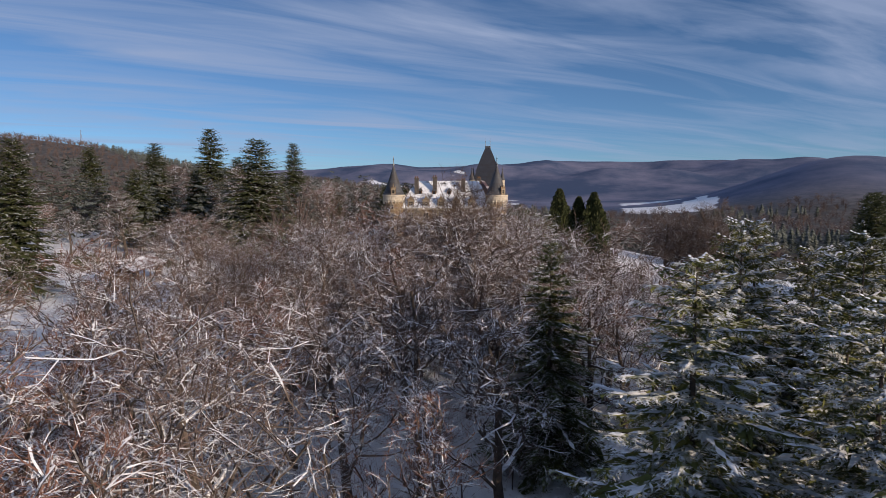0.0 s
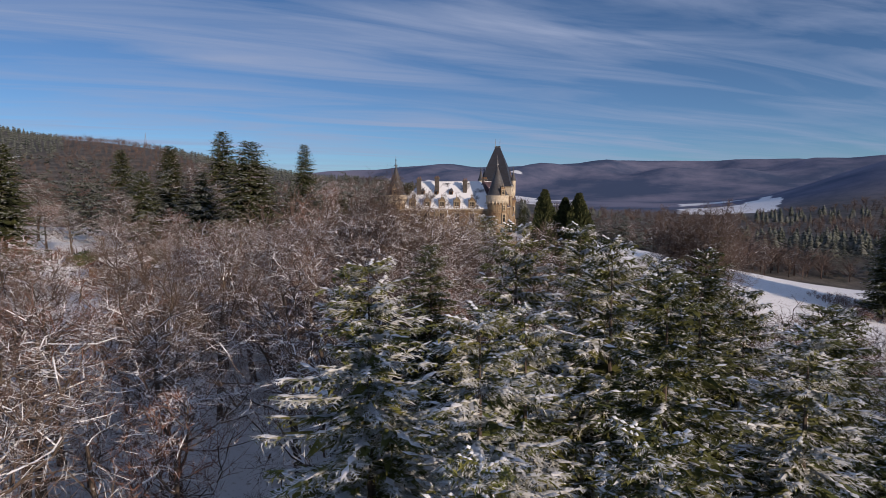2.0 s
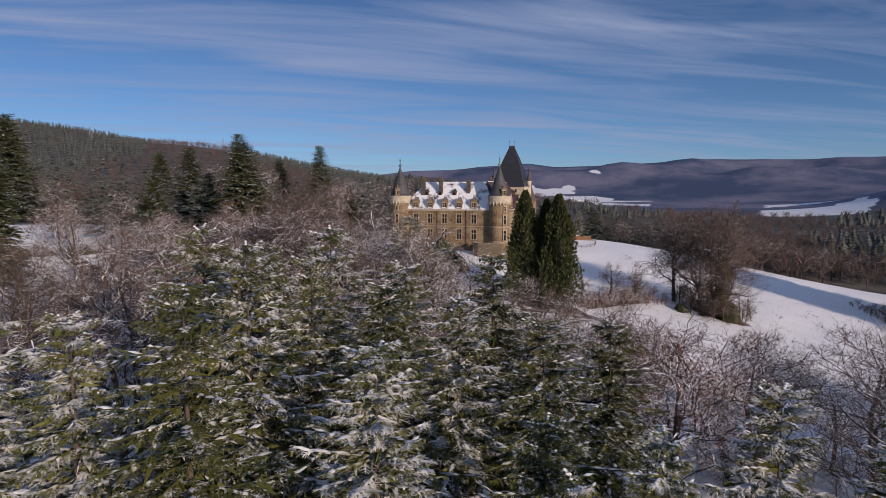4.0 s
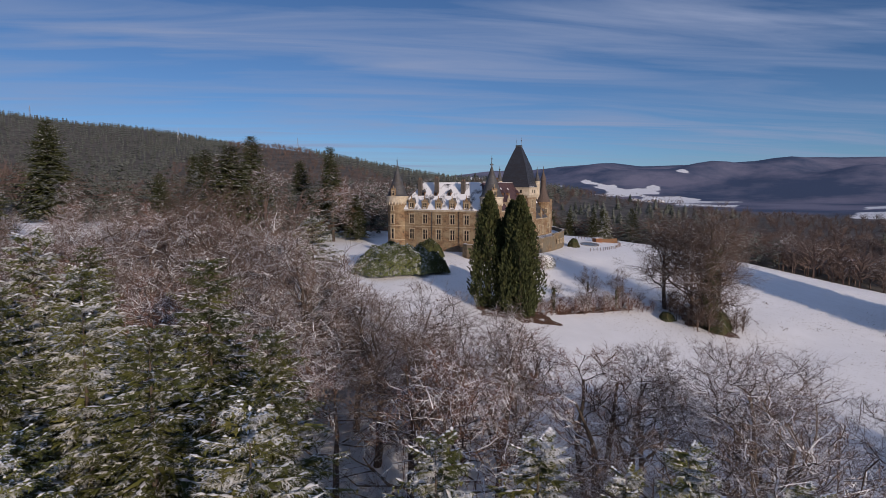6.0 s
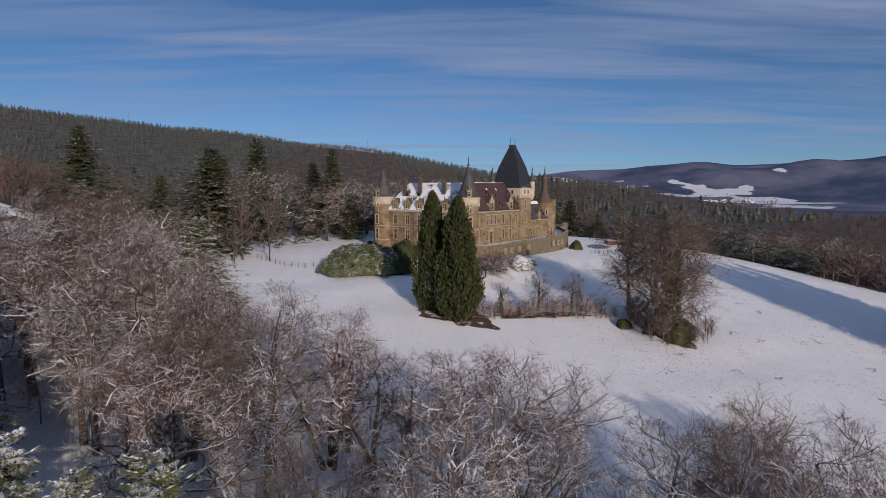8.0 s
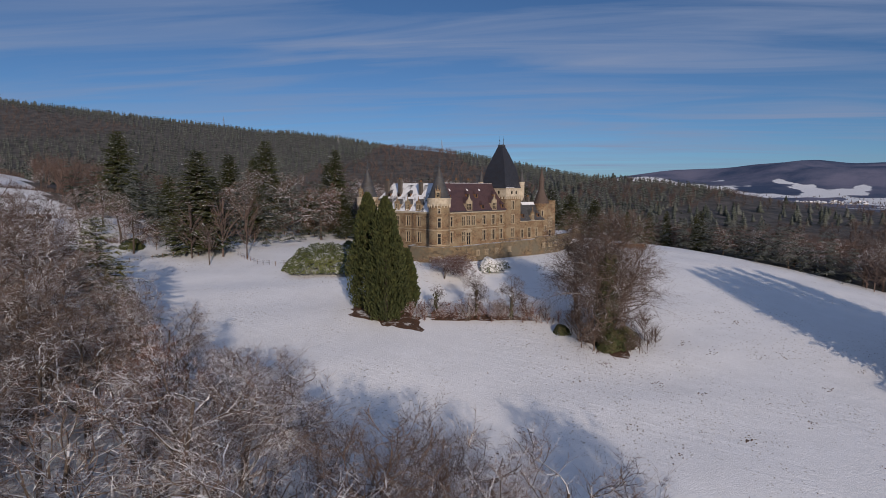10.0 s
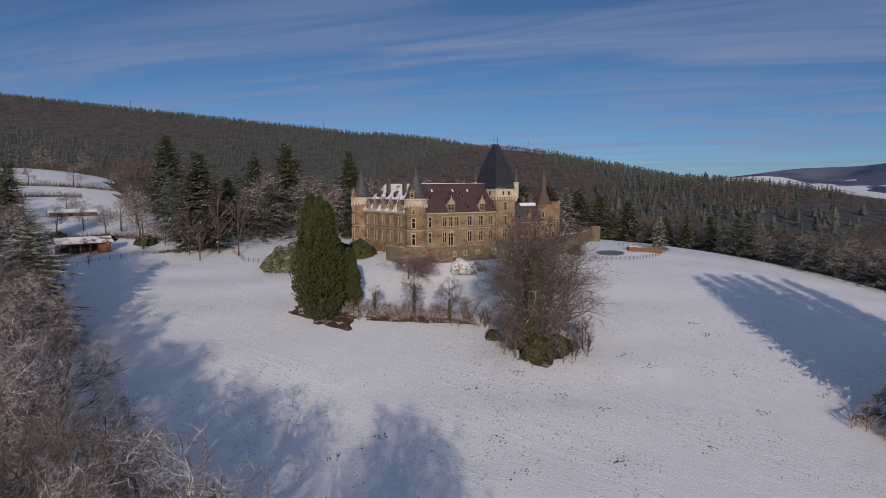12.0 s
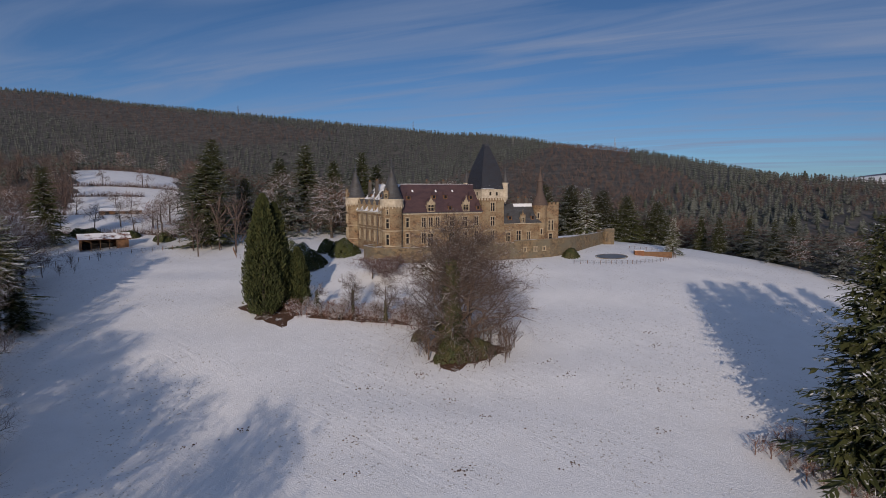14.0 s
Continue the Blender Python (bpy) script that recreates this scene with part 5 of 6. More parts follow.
def thuja(x, y, top, r):
    h = top - gz(x, y)
    ob = thing("thuja", "tall dense dark green columnar thuja on the lawn", "tree", pose(x, y, gz(x, y)), "thujas on the lawn")
    part("trunk", Geo().tube([(0, 0, -0.4), (0, 0, h * 0.9)], [0.4, 0.08], 7), M_BARK, ob)
    part("crown", big_mesh("crown", *spray_mesh(int(x * 7 + y), column_shape(r, h), 15000, 0.62), M_THUJA), None, ob)


def shrub(name, label, x, y, rx, ry, h, mat, seed, count, leaf, turn=0.0, group=""):
    ob = tagged(new(name, big_mesh(name, *bushy_mesh(seed, mound_shape(rx, ry, h, seed), count, leaf), mat)), label, "shrub", group)
    ob.matrix_basis = pose(x, y, gz(x, y) - 0.15, 0, 0, turn)
    return ob


def litter(x, y, rx, ry, seed, turn=0.0):
    """A patch of bare leaf litter where no snow has reached the ground under the trees."""
    g = Geo()
    n, m = 40, 6
    c, s = math.cos(radians(turn)), math.sin(radians(turn))
    vs = [(x, y, gz(x, y) + 0.06)]
    for j in range(1, m + 1):
        for k in range(n):
            a = 2 * math.pi * k / n
            q = j / m * (1 + 0.18 * math.sin(3 * a + seed) + 0.12 * math.sin(7 * a + seed * 2) + 0.08 * math.sin(13 * a))
            u, v = rx * q * math.cos(a), ry * q * math.sin(a)
            px, py = x + c * u - s * v, y + s * u + c * v
            vs.append((px, py, gz(px, py) + (0.07 if j < m else -0.05)))
    fs = [(0, 1 + k, 1 + (k + 1) % n) for k in range(n)]
    for j in range(m - 1):
        for k in range(n):
            a, b = 1 + j * n + k, 1 + j * n + (k + 1) % n
            fs.append((a, a + n, b + n, b))
    ob = part("leaf_litter", g.add(vs, fs), M_LITTER, None, smooth=True)
    return tagged(ob, "bare brown leaf litter under the trees", "leaf litter", kind="stuff")


def fence(points, label, gap=2.4, height=1.15, wires=2):
    """Wooden posts with wires between them, along a line on the ground."""
    ob = thing("fence", label, "fence")
    post = Geo().lathe(0, 0, [(0.07, -0.4), (0.065, height), (0.02, height + 0.08)], 6).mesh("post", M_WOOD)
    spots = []
    for (x0, y0), (x1, y1) in zip(points, points[1:]):
        n = max(1, int(math.hypot(x1 - x0, y1 - y0) / gap))
        spots += [(x0 + (x1 - x0) * k / n, y0 + (y1 - y0) * k / n) for k in range(n)]
    spots.append(points[-1])
    for x, y in spots:
        part("post", post, None, ob, at=pose(x, y, gz(x, y), rng.uniform(-3, 3), rng.uniform(-3, 3)))
    for k in range(wires):
        z = height * (0.5 + 0.42 * k)
        part("wire", Geo().tube([(x, y, gz(x, y) + z) for x, y in spots], [0.02] * len(spots), 3), M_LEAD, ob)


thuja(-34.9, -14.2, 13.5, 3.6)
thuja(-36.3, -21.2, 12.8, 3.9)
thuja(-33.4, -18.4, 11.8, 3.2)
thuja(-28.9, -18.9, 2.4, 2.2)
litter(-34.2, -19.5, 5.6, 8.0, 1, 10)
litter(-21, -30, 11, 2.2, 2, -38)
litter(-8.0, -53.0, 7.4, 5.4, 3, 15)
# small leafless trees in the planted strip
for x, y, h, k, w in ((-26.5, -24.8, 6.0, 3, 0.9), (-23.5, -30.5, 4.5, 4, 1.2), (-17.0, -33.5, 4.0, 4, 1.2), (-11.0, -35.5, 4.5, 4, 1.2), (-9, -38.5, 3.5, 4, 1.2)):
    plant(BARE[k][0], x, y, h, BARE[k][1], rng.uniform(0, 360), w * 1.2, "small trees in the planted strip")
plant(OAK, -20.8, -30.4, 9.0, 20.0, 40, 0.85, "small trees in the planted strip")
plant(OAK, -15.7, -35.2, 9.0, 20.0, 130, 0.75, "small trees in the planted strip")
# the two big trees on the lawn, one wrapped in ivy
plant(OAK, -4.9, -43.6, 21.5, 20.0, 20, 1.0, label="large leafless tree on the snowy lawn beside the ivy-clad one")
plant(OAK, -11.0, -53.2, 25.0, 20.0, 170, 0.85, label="large leafless tree wrapped in dark ivy on the lawn")
plant(DENSE, -4.2, -49.0, 19.0, 20.0, 320, 1.1, label="wide leafless tree with fine brown twigs down to the ground")
plant(DENSE, -8.4, -51.8, 22.5, 20.0, 200, 1.0, label="wide leafless tree growing close to the ivy-clad one")


def ivy(x, y, r, h, count, label):
    ob = thing("ivy", label, "ivy", pose(x, y, gz(x, y)), "ivy on the leafless trees")
    part("stem", Geo().tube([(0.2, 0, -0.3), (0.25, 0.1, h * 0.5), (0.1, 0.1, h * 0.92)], [0.10, 0.08, 0.03], 5), M_BARK, ob)
    part("leaves", big_mesh("leaves", *bushy_mesh(int(h * 10), ivy_shape(r, h), count, 0.24), M_IVY), None, ob)


ivy(-11.0, -53.4, 2.5, 17.0, 7000, "dark green ivy climbing the trunk of a large leafless tree")
ivy(-20.8, -30.4, 0.4, 5.4, 160, "green ivy round the trunk of a small leafless tree")
ivy(-15.7, -35.2, 0.4, 4.6, 160, "green ivy round the trunk of a small leafless tree")
ivy(-26.5, -24.9, 0.8, 4.6, 200, "thick green ivy on a small dead tree")
shrub("holly_bush", "dark evergreen bush at the foot of the big tree", -10.5, -54.6, 3.9, 2.8, 4.4, M_IVY, 4, 3600, 0.22)
shrub("holly_bush", "dark evergreen bush under the ivy-clad tree", -5.6, -54.6, 2.6, 2.2, 3.4, M_IVY, 41, 1800, 0.22)
shrub("holly_bush", "small round evergreen bush on the lawn", -12.9, -45.0, 1.5, 1.5, 2.2, M_IVY, 5, 900, 0.2)
shrub("laurel_hedge", "large rounded laurel hedge capped with snow", -24.0, 14.4, 9.2, 10.6, 6.6, M_LAUREL, 6, 17000, 0.24, 25)
shrub("laurel_hedge", "rounded laurel hedge capped with snow beside the thujas", -19.6, 7.0, 4.4, 4.4, 4.6, M_CONIFER, 7, 5000, 0.24)
shrub("rhododendron", "dark rhododendron mound by the tower", -8.4, 13.6, 4.0, 4.2, 4.8, M_CONIFER, 8, 5000, 0.24)
shrub("rhododendron", "dark rhododendron mound by the tower", -9.5, 24.0, 3.4, 3.6, 3.8, M_CONIFER, 9, 4000, 0.24)
shrub("snowy_bush", "evergreen bush buried under a cap of snow", 5.4, -12.2, 3.3, 2.8, 3.9, M_SNOWBUSH, 10, 2600, 0.24, group="snowy bushes below the terrace")
shrub("snowy_bush", "small evergreen bush buried under snow", 10.6, -11.6, 2.2, 1.9, 2.8, M_SNOWBUSH, 11, 1300, 0.22, group="snowy bushes below the terrace")
plant(WEEPER, -9.4, -10.8, 5.2, 5.5, 30, 1.5)
plant(WEEPER, -4.4, -10.4, 4.4, 5.5, 150, 1.2, label="small umbrella-shaped tree with red-brown twigs by the terrace wall")
shrub("evergreen_thicket", "dark evergreen thicket under the conifers behind the terrace", 98, 33, 17, 6, 9.5, M_CONIFER, 15, 9000, 0.42, -25)
shrub("box_bush", "green bush against the terrace wall", 51.0, -7.5, 2.6, 1.8, 2.8, M_IVY, 14, 900, 0.32)

tufts = Geo()
tr = random.Random(21)
for k in range(260):
    x, y = tr.gauss(-14, 30), tr.gauss(-72, 24)
    if not (-66 < x < 50 and -120 < y < -42):
        continue
    large = k % 9 == 0
    for _k in range(tr.randrange(9, 16) if large else tr.choice((1, 1, 1, 2, 3))):
        d = 0.8 if large else 0.4
        px, py, q = x + tr.gauss(0, d), y + tr.gauss(0, d * 0.6), tr.uniform(0.06, 0.15) if large else tr.uniform(0.03, 0.10)
        tufts.lathe(px, py, [(q * 1.2, gz(px, py) - 0.05), (q, gz(px, py) + 0.05), (q * 0.3, gz(px, py) + 0.09)], 5, tr.random() * 6)
# litter round the foot of the ivy-covered tree
for _ in range(150):
    a, d = tr.uniform(0, 6.28), 4.2 + abs(tr.gauss(0, 1.3))
    px, py, q = -9.5 + d * 1.25 * math.cos(a), -53.5 + d * math.sin(a), tr.uniform(0.04, 0.13)
    tufts.lathe(px, py, [(q * 1.2, gz(px, py) - 0.05), (q, gz(px, py) + 0.04), (q * 0.3, gz(px, py) + 0.07)], 5, tr.random() * 6)
tagged(part("grass_tufts", tufts, M_LITTER), "dark tufts of grass poking through the snow", "grass", kind="stuff")

# lawn fences
fence([(-33.0, 41.0), (-33.8, 30.0), (-31.5, 25.5), (-27.5, 24.0)], "low wooden post fence on the snowy lawn", 1.6)
fence([(-98, 34), (-80, 42), (-62, 50), (-46, 50), (-36, 43)], "wooden post fence along the top of the meadow", 2.6)
fence([(47.0, -14.0), (54.0, -16.5), (64.0, -18.0), (75.0, -17.5), (84.0, -14.5), (88.5, -9.0), (86.0, -3.0), (79.0, -0.5)], "slim white-topped pool fence in the snow", 1.5, 1.0)


def pool():
    ob = thing("pool", "covered swimming pool sunk in the snow", "pool")
    n = 28

    def ring(a, b, up):
        spots = [(64.0 + a * math.cos(2 * math.pi * k / n), -9.5 + b * math.sin(2 * math.pi * k / n)) for k in range(n)]
        return [(x, y, gz(x, y) + up) for x, y in spots]
    g = Geo().add(ring(5.5, 3.0, -0.4) + ring(5.5, 3.0, 0.14) + ring(5.1, 2.7, 0.14) + ring(5.1, 2.7, -0.2), [(a + k, a + (k + 1) % n, a + n + (k + 1) % n, a + n + k) for a in (0, n, 2 * n) for k in range(n)])
    part("rim", g, M_COPING, ob)
    part("cover", Geo().add(ring(5.12, 2.72, 0.10) + [(64.0, -9.5, gz(64.0, -9.5) + 0.10)], [(k, (k + 1) % n, n) for k in range(n)]), M_WATER, ob)


def pool_house():
    x, y = 76.0, -10.5
    z = gz(x, y) + 0.1
    ob = thing("pool_house", "small hut of orange larch boards with a long board wall", "hut", pose(x, y, z, 0, 0, -32))
    part("body", Geo().box(-3.2, -0.9, -0.8, -0.6, 1.1, 1.45), M_ORANGE, ob)
    board = Geo().box(-0.10, -0.03, -0.3, 0.10, 0.0, 1.3).mesh("board", M_ORANGE)
    for k in range(11):
        part("board", board, None, ob, at=pose(-3.0 + k * 0.238, -0.9, 0))
    part("roof", Geo().box(-3.4, -1.1, 1.45, -0.4, 1.3, 1.57), M_SNOW, ob)
    part("screen_wall", Geo().box(-0.6, -0.3, -1.2, 7.6, 0.0, 1.0), M_WOOD, ob, "weathered brown board wall")


def open_shed():
    x, y = -66.5, 62.0
    ob = thing("open_shed", "open timber shed with a snow-covered roof at the meadow's edge", "shed", pose(x, y, gz(x, y), 0, 0, 8))
    for k in range(6):
        part("post", Geo().box(-6.1 + k * 2.4, -2.3, -0.5, -5.9 + k * 2.4, -2.1, 2.6), M_WOOD, ob)
    part("back_wall", Geo().box(-6.3, 2.0, -0.6, 6.3, 2.15, 2.9), M_WOOD, ob)
    part("side_wall", Geo().box(-6.3, -2.2, -0.6, -6.18, 2.0, 2.7), M_WOOD, ob)
    part("side_wall", Geo().box(3.0, -2.2, -0.6, 6.3, -2.32, 2.5), M_WOOD, ob)
    part("beam", Geo().box(-6.5, -2.35, 2.55, 6.5, -2.1, 2.8), M_WOOD, ob)
    part("roof", Geo().add([(-7, -3, 2.75), (7, -3, 2.75), (7, 0, 4.3), (-7, 0, 4.3), (7, 3, 2.75), (-7, 3, 2.75), (-7, -3, 2.9), (7, -3, 2.9), (7, 0, 4.5), (-7, 0, 4.5), (7, 3, 2.9), (-7, 3, 2.9)],
                           [(6, 7, 8, 9), (9, 8, 10, 11), (0, 3, 2, 1), (3, 5, 4, 2), (0, 1, 7, 6), (4, 5, 11, 10), (1, 2, 8, 7), (2, 4, 10, 8), (0, 6, 9, 3), (3, 9, 11, 5)]), M_OLD_ROOF, ob)
    # plain near-black box along the back of the open bays
    part("log_stack", Geo().box(-5.6, 0.5, -0.1, 2.5, 1.8, 1.5), M_DARK, ob)


pool()
pool_house()
open_shed()


# ---------------------------------------------------------------- woods
def low_conifer(seed, tiers=6, spikes=8):
    r = random.Random(seed)
    V, T = [(0, 0, 0), (0.02, 0, 0.3), (-0.02, 0.01, 0.3)], [(0, 1, 2)]
    for t in range(tiers):
        s = t / tiers
        z, rad = 0.06 + 0.84 * s, 0.19 * (1 - s) ** 0.75 + 0.015
        n = len(V)
        V.append((0, 0, min(1.0, z + 0.30 * (1 - 0.45 * s))))
        off = r.random() * 6
        for k in range(spikes):
            for q, f, dz in ((0.0, 1.0, -0.03), (0.5, 0.45, 0.035)):
                a = off + 6.2832 * (k + q + r.uniform(-0.2, 0.2)) / spikes
                v = rad * f * r.uniform(0.6, 1.35)
                V.append((v * math.cos(a), v * math.sin(a), z + dz * r.uniform(0.3, 1.6)))
        m = spikes * 2
        T += [(n, n + 1 + k, n + 1 + (k + 1) % m) for k in range(m)]
    return np.array(V), np.array(T)


def low_bare(seed, count=46, wide=0.30, thick=1.25):
    r = random.Random(seed)
    V, T = [], []

    def blade(p, q, w):
        n = len(V)
        d = (q - p)
        u = d.cross(Vector((r.gauss(0, 1), r.gauss(0, 1), r.gauss(0, 1)))).normalized() * w
        V.extend((p - u, p + u, q)); T.append((n, n + 1, n + 2))
    blade(Vector((0, 0, 0)), Vector((0, 0, 0.75)), 0.014)
    blade(Vector((0, 0, 0)), Vector((0.02, 0, 0.7)), 0.014)
    for k in range(count):
        a, s = r.uniform(0, 6.283), r.random()
        z0 = 0.18 + 0.45 * s
        rad = wide * math.sin(math.pi * min(1, 0.25 + 0.75 * r.random())) * r.uniform(0.55, 1.1)
        p = Vector((0.4 * rad * math.cos(a) * r.random(), 0.4 * rad * math.sin(a) * r.random(), z0))
        q = Vector((rad * math.cos(a), rad * math.sin(a), min(1.0, z0 + r.uniform(0.12, 0.40))))
        blade(p, q, 0.0055 * thick)
        for j in range(2):
            m = p.lerp(q, r.uniform(0.4, 0.9))
            blade(m, m + Vector((r.gauss(0, 0.06), r.gauss(0, 0.06), r.uniform(0.0, 0.12))), 0.0045 * thick)
    return np.array(V), np.array(T)


def grow(name, label, protos, spots, mat, category="trees"):
    """Many trees in one mesh: each spot is x, y, height, width factor."""
    r = np.random.RandomState(len(spots))
    VV, TT, n = [], [], 0
    for i, (x, y, h, w) in enumerate(spots):
        v, t = protos[i % len(protos)]
        a = r.uniform(0, 6.283)
        c, s = math.cos(a) * h * w, math.sin(a) * h * w
        q = np.stack([v[:, 0] * c - v[:, 1] * s + x, v[:, 0] * s + v[:, 1] * c + y, v[:, 2] * h], 1)
        VV.append(q); TT.append(t + n); n += len(v)
    v = np.concatenate(VV)
    base = np.concatenate([np.full(len(protos[i % len(protos)][0]), z) for i, z in enumerate(ground([p[0] for p in spots], [p[1] for p in spots]) - 0.3)])
    v[:, 2] += base
    return tagged(new(name, big_mesh(name, v, np.concatenate(TT), mat)), label, category, kind="stuff")


def scatter(seed, n, x0, x1, y0, y1, keep, hmin, hmax, gap, w0=0.8, w1=1.2):
    r = random.Random(seed)
    cells, out = {}, []
    for _ in range(n * 8):
        if len(out) >= n:
            break
        x, y = r.uniform(x0, x1), r.uniform(y0, y1)
        g = gap * (1 + math.hypot(x + 60, y + 60) / 900)
        if not keep(x, y):
            continue
        i, j = int(x // g), int(y // g)
        if any((x - a) ** 2 + (y - b) ** 2 < g * g for di in (-1, 0, 1) for dj in (-1, 0, 1) for a, b in cells.get((i + di, j + dj), ())):
            continue
        cells.setdefault((i, j), []).append((x, y))
        out.append((x, y, r.uniform(hmin, hmax), r.uniform(w0, w1)))
    return out


def bend(x, y):
    return math.sin(x / 47.0 + 2 * math.sin(y / 83.0)) + math.sin(y / 39.0 + 1.5 * math.sin(x / 61.0))


def open_land(x, y):
    """Meadows with no trees: the lawn, the strip of terraced fields to the north-west and a clearing on the hill."""
    a = math.degrees(math.atan2(x + 60, y + 150))
    d = math.hypot(x + 60, y + 150)
    if (-13 if d < 240 else -3.6) < a < 4.2 and d < 430:
        return True
    if ((x + 118) / 30) ** 2 + ((y - 600) / 36) ** 2 < 1:
        return True
    if -120 < x < 118 and y < 34:
        return True
    if -30 < x < 80 and 30 <= y < 44:
        return True
    return False


def mid_conifer(seed):
    _, (v, t), _ = spruce_meshes(seed, 20.0, 4.2, 28, 2, 0.28, 0.08, 0.7, 0.2, leafy=3.2, reach=0.45)
    return v / 20.0, t


CON = [low_conifer(k) for k in range(5)]
CON_MID = [mid_conifer(k + 70) for k in range(4)]
BAR = [low_bare(k + 40) for k in range(5)]
THICKET = [low_bare(k + 50, 80, 0.36, 0.6) for k in range(4)]
CON_FAR = [low_conifer(k + 9, 3, 4) for k in range(4)]
BAR_FAR = [low_bare(k + 60, 9, 0.40, 4.5) for k in range(4)]


def brush(x, y):
    if y < -66:
        return x < -76 - 0.1 * (y + 66) and x > -114
    if y < -14:
        return -100 < x < -78
    return x < -86 + 0.35 * (y + 14)


under = scatter(12, 170, -160, -66, -112, 44, brush, 2.5, 7.0, 3.0, 1.1, 1.7)
grow("undergrowth", "leafless snow-dusted undergrowth on the wooded slope", THICKET, under, M_TWIG)


def wood_a(x, y):
    return not open_land(x, y) and x > -60 + (y + 150) * 0.07 and not (x > 118 and y < 30)


def wood_b(x, y):
    return x > 124 + 10 * math.sin(y / 31.0) + 0.10 * max(0, -y - 20)


def hillside(seed, n, gap):
    """Spots for trees on the slopes of the wooded hill that face the house."""
    r = np.random.RandomState(seed)
    x, y = r.uniform(-800, 700, n * 5), r.uniform(110, 1500, n * 5)
    a = np.degrees(np.arctan2(x + 60, y + 150))
    d = np.hypot(x + 60, y + 150)
    here = ridge_height(x, y)
    beyond = ridge_height(x + 70 * np.sin(np.radians(a)), y + 70 * np.cos(np.radians(a)))
    fine = (a > -28) & (a < 66) & (np.hypot(x, y) > 250) & (here > -15) & (beyond > here - 1.5)
    fine &= ~(((a > np.where(d < 240, -13, -3.6)) & (a < 4.2) & (d < 430)) | (((x + 118) / 30) ** 2 + ((y - 600) / 36) ** 2 < 1))
    cells, out = set(), []
    for px, py, q in zip(x[fine], y[fine], d[fine]):
        g = gap * (1 + q / 900)
        k = (int(px // g), int(py // g), int(q // 100))
        if k in cells:
            continue
        cells.add(k)
        out.append((px, py, r.uniform(4.5, 9.5), r.uniform(0.9, 1.4)))
        if len(out) >= n:
            break
    return out


near_a = scatter(1, 950, -60, 190, 36, 250, wood_a, 13, 22, 4.6)
grow("broadleaf_wood", "leafless brown wood behind the house", BAR, [s for s in near_a if bend(s[0], s[1]) < 0.6], M_WOODS)
grow("conifer_wood", "dark conifers in the wood behind the house", CON_MID, [(x, y, h * 1.15, w) for x, y, h, w in near_a if bend(x, y) >= 0.6], M_SPRUCES)
near_c = scatter(6, 170, -190, -70, 70, 270, lambda x, y: not open_land(x, y) and math.degrees(math.atan2(x + 60, y + 150)) < -3.6, 12, 19, 5.0)
grow("broadleaf_wood", "leafless brown wood beside the terraced fields", BAR, near_c, M_WOODS)
def conifers(x, y):
    """Where spruce takes over in the wood beyond the lawn."""
    return bend(x, y) >= (0.5 if x < 185 else -0.1 + 0.9 * smooth(30, -20, y))


near_b = [(x, y, h * (1 - 0.4 * min(1, max(0, (x - 130) / 90))), w * 2.0) for x, y, h, w in scatter(2, 1150, 118, 235, -250, 200, wood_b, 9, 18, 3.3) + scatter(22, 800, 235, 520, -330, 260, wood_b, 10, 18, 6.0)]
grow("broadleaf_wood", "leafless snow-dusted wood beyond the lawn's crest", BAR, [s for s in near_b if not conifers(*s[:2])], M_WOODS)
spruces = [s for s in near_b if conifers(*s[:2])]
grow("conifer_wood", "dark spruces beyond the lawn's crest", CON_MID, [(x, y, h * 1.15, w * 0.72) for x, y, h, w in spruces if x < 185], M_SPRUCES)
grow("conifer_wood", "dark spruce forest running down to the valley", CON, [(x, y, h, w * 0.8) for x, y, h, w in spruces if x >= 185], M_SPRUCES)
def spruce_stand(x, y):
    """Stands of spruce: along the crest and in belts across the slope."""
    crest = float(ridge_height(x + 60, y + 90)) - float(ridge_height(x, y))
    return bend(x * 0.45, y * 0.45) > (-1.2 if crest < 20 else -0.45)


far_h = hillside(3, 21000, 3.2)
grow("hillside_conifers", "snow-dusted spruce forest on the hillside", CON_FAR, [s for s in far_h if spruce_stand(*s[:2])], M_SPRUCES)
grow("hillside_broadleaves", "leafless brown forest on the hillside", BAR_FAR, [s for s in far_h if not spruce_stand(*s[:2])], M_WOODS)
# nearer trees at the wood's edge, one by one
edge = scatter(4, 14, -20, 60, 44, 92, wood_a, 14, 21, 9)
for x, y, h, w in edge:
    m, b = BARE[rng.randrange(4)]
    plant(m, x, y, h, b, rng.uniform(0, 360), 1.15, "leafless trees at the wood's edge")


bank = scatter(31, 170, -46, 30, 50, 84, lambda x, y: y > 54 - 0.1 * x and math.hypot(x + 38.5, y - 50) > 5, 3.0, 8.0, 2.6, 1.1, 1.7)
grow("undergrowth", "dark leafless undergrowth along the wood's edge", THICKET, bank, M_TWIG_DARK)
for x, y, top in ((-14, 63, 17), (-24, 72, 19), (2, 60, 15), (-33, 82, 19)):
    plant(FIR[1][0], x, y, top - gz(x, y), 30.0, rng.uniform(0, 360), 1.7, "conifers round the house")


for x, y, h, w in ((124, 4, 13, 1.0), (131, -12, 15, 0.9), (129, 16, 14, 0.95), (146, -8, 17, 0.9), (122, 26, 13, 1.1), (140, 4, 16, 0.9)):
    plant(FIR[0][0], x, y, h, 30.0, rng.uniform(0, 360), w * 1.6, "conifers along the crest of the lawn", "frosted dark conifer at the edge of the valley wood")


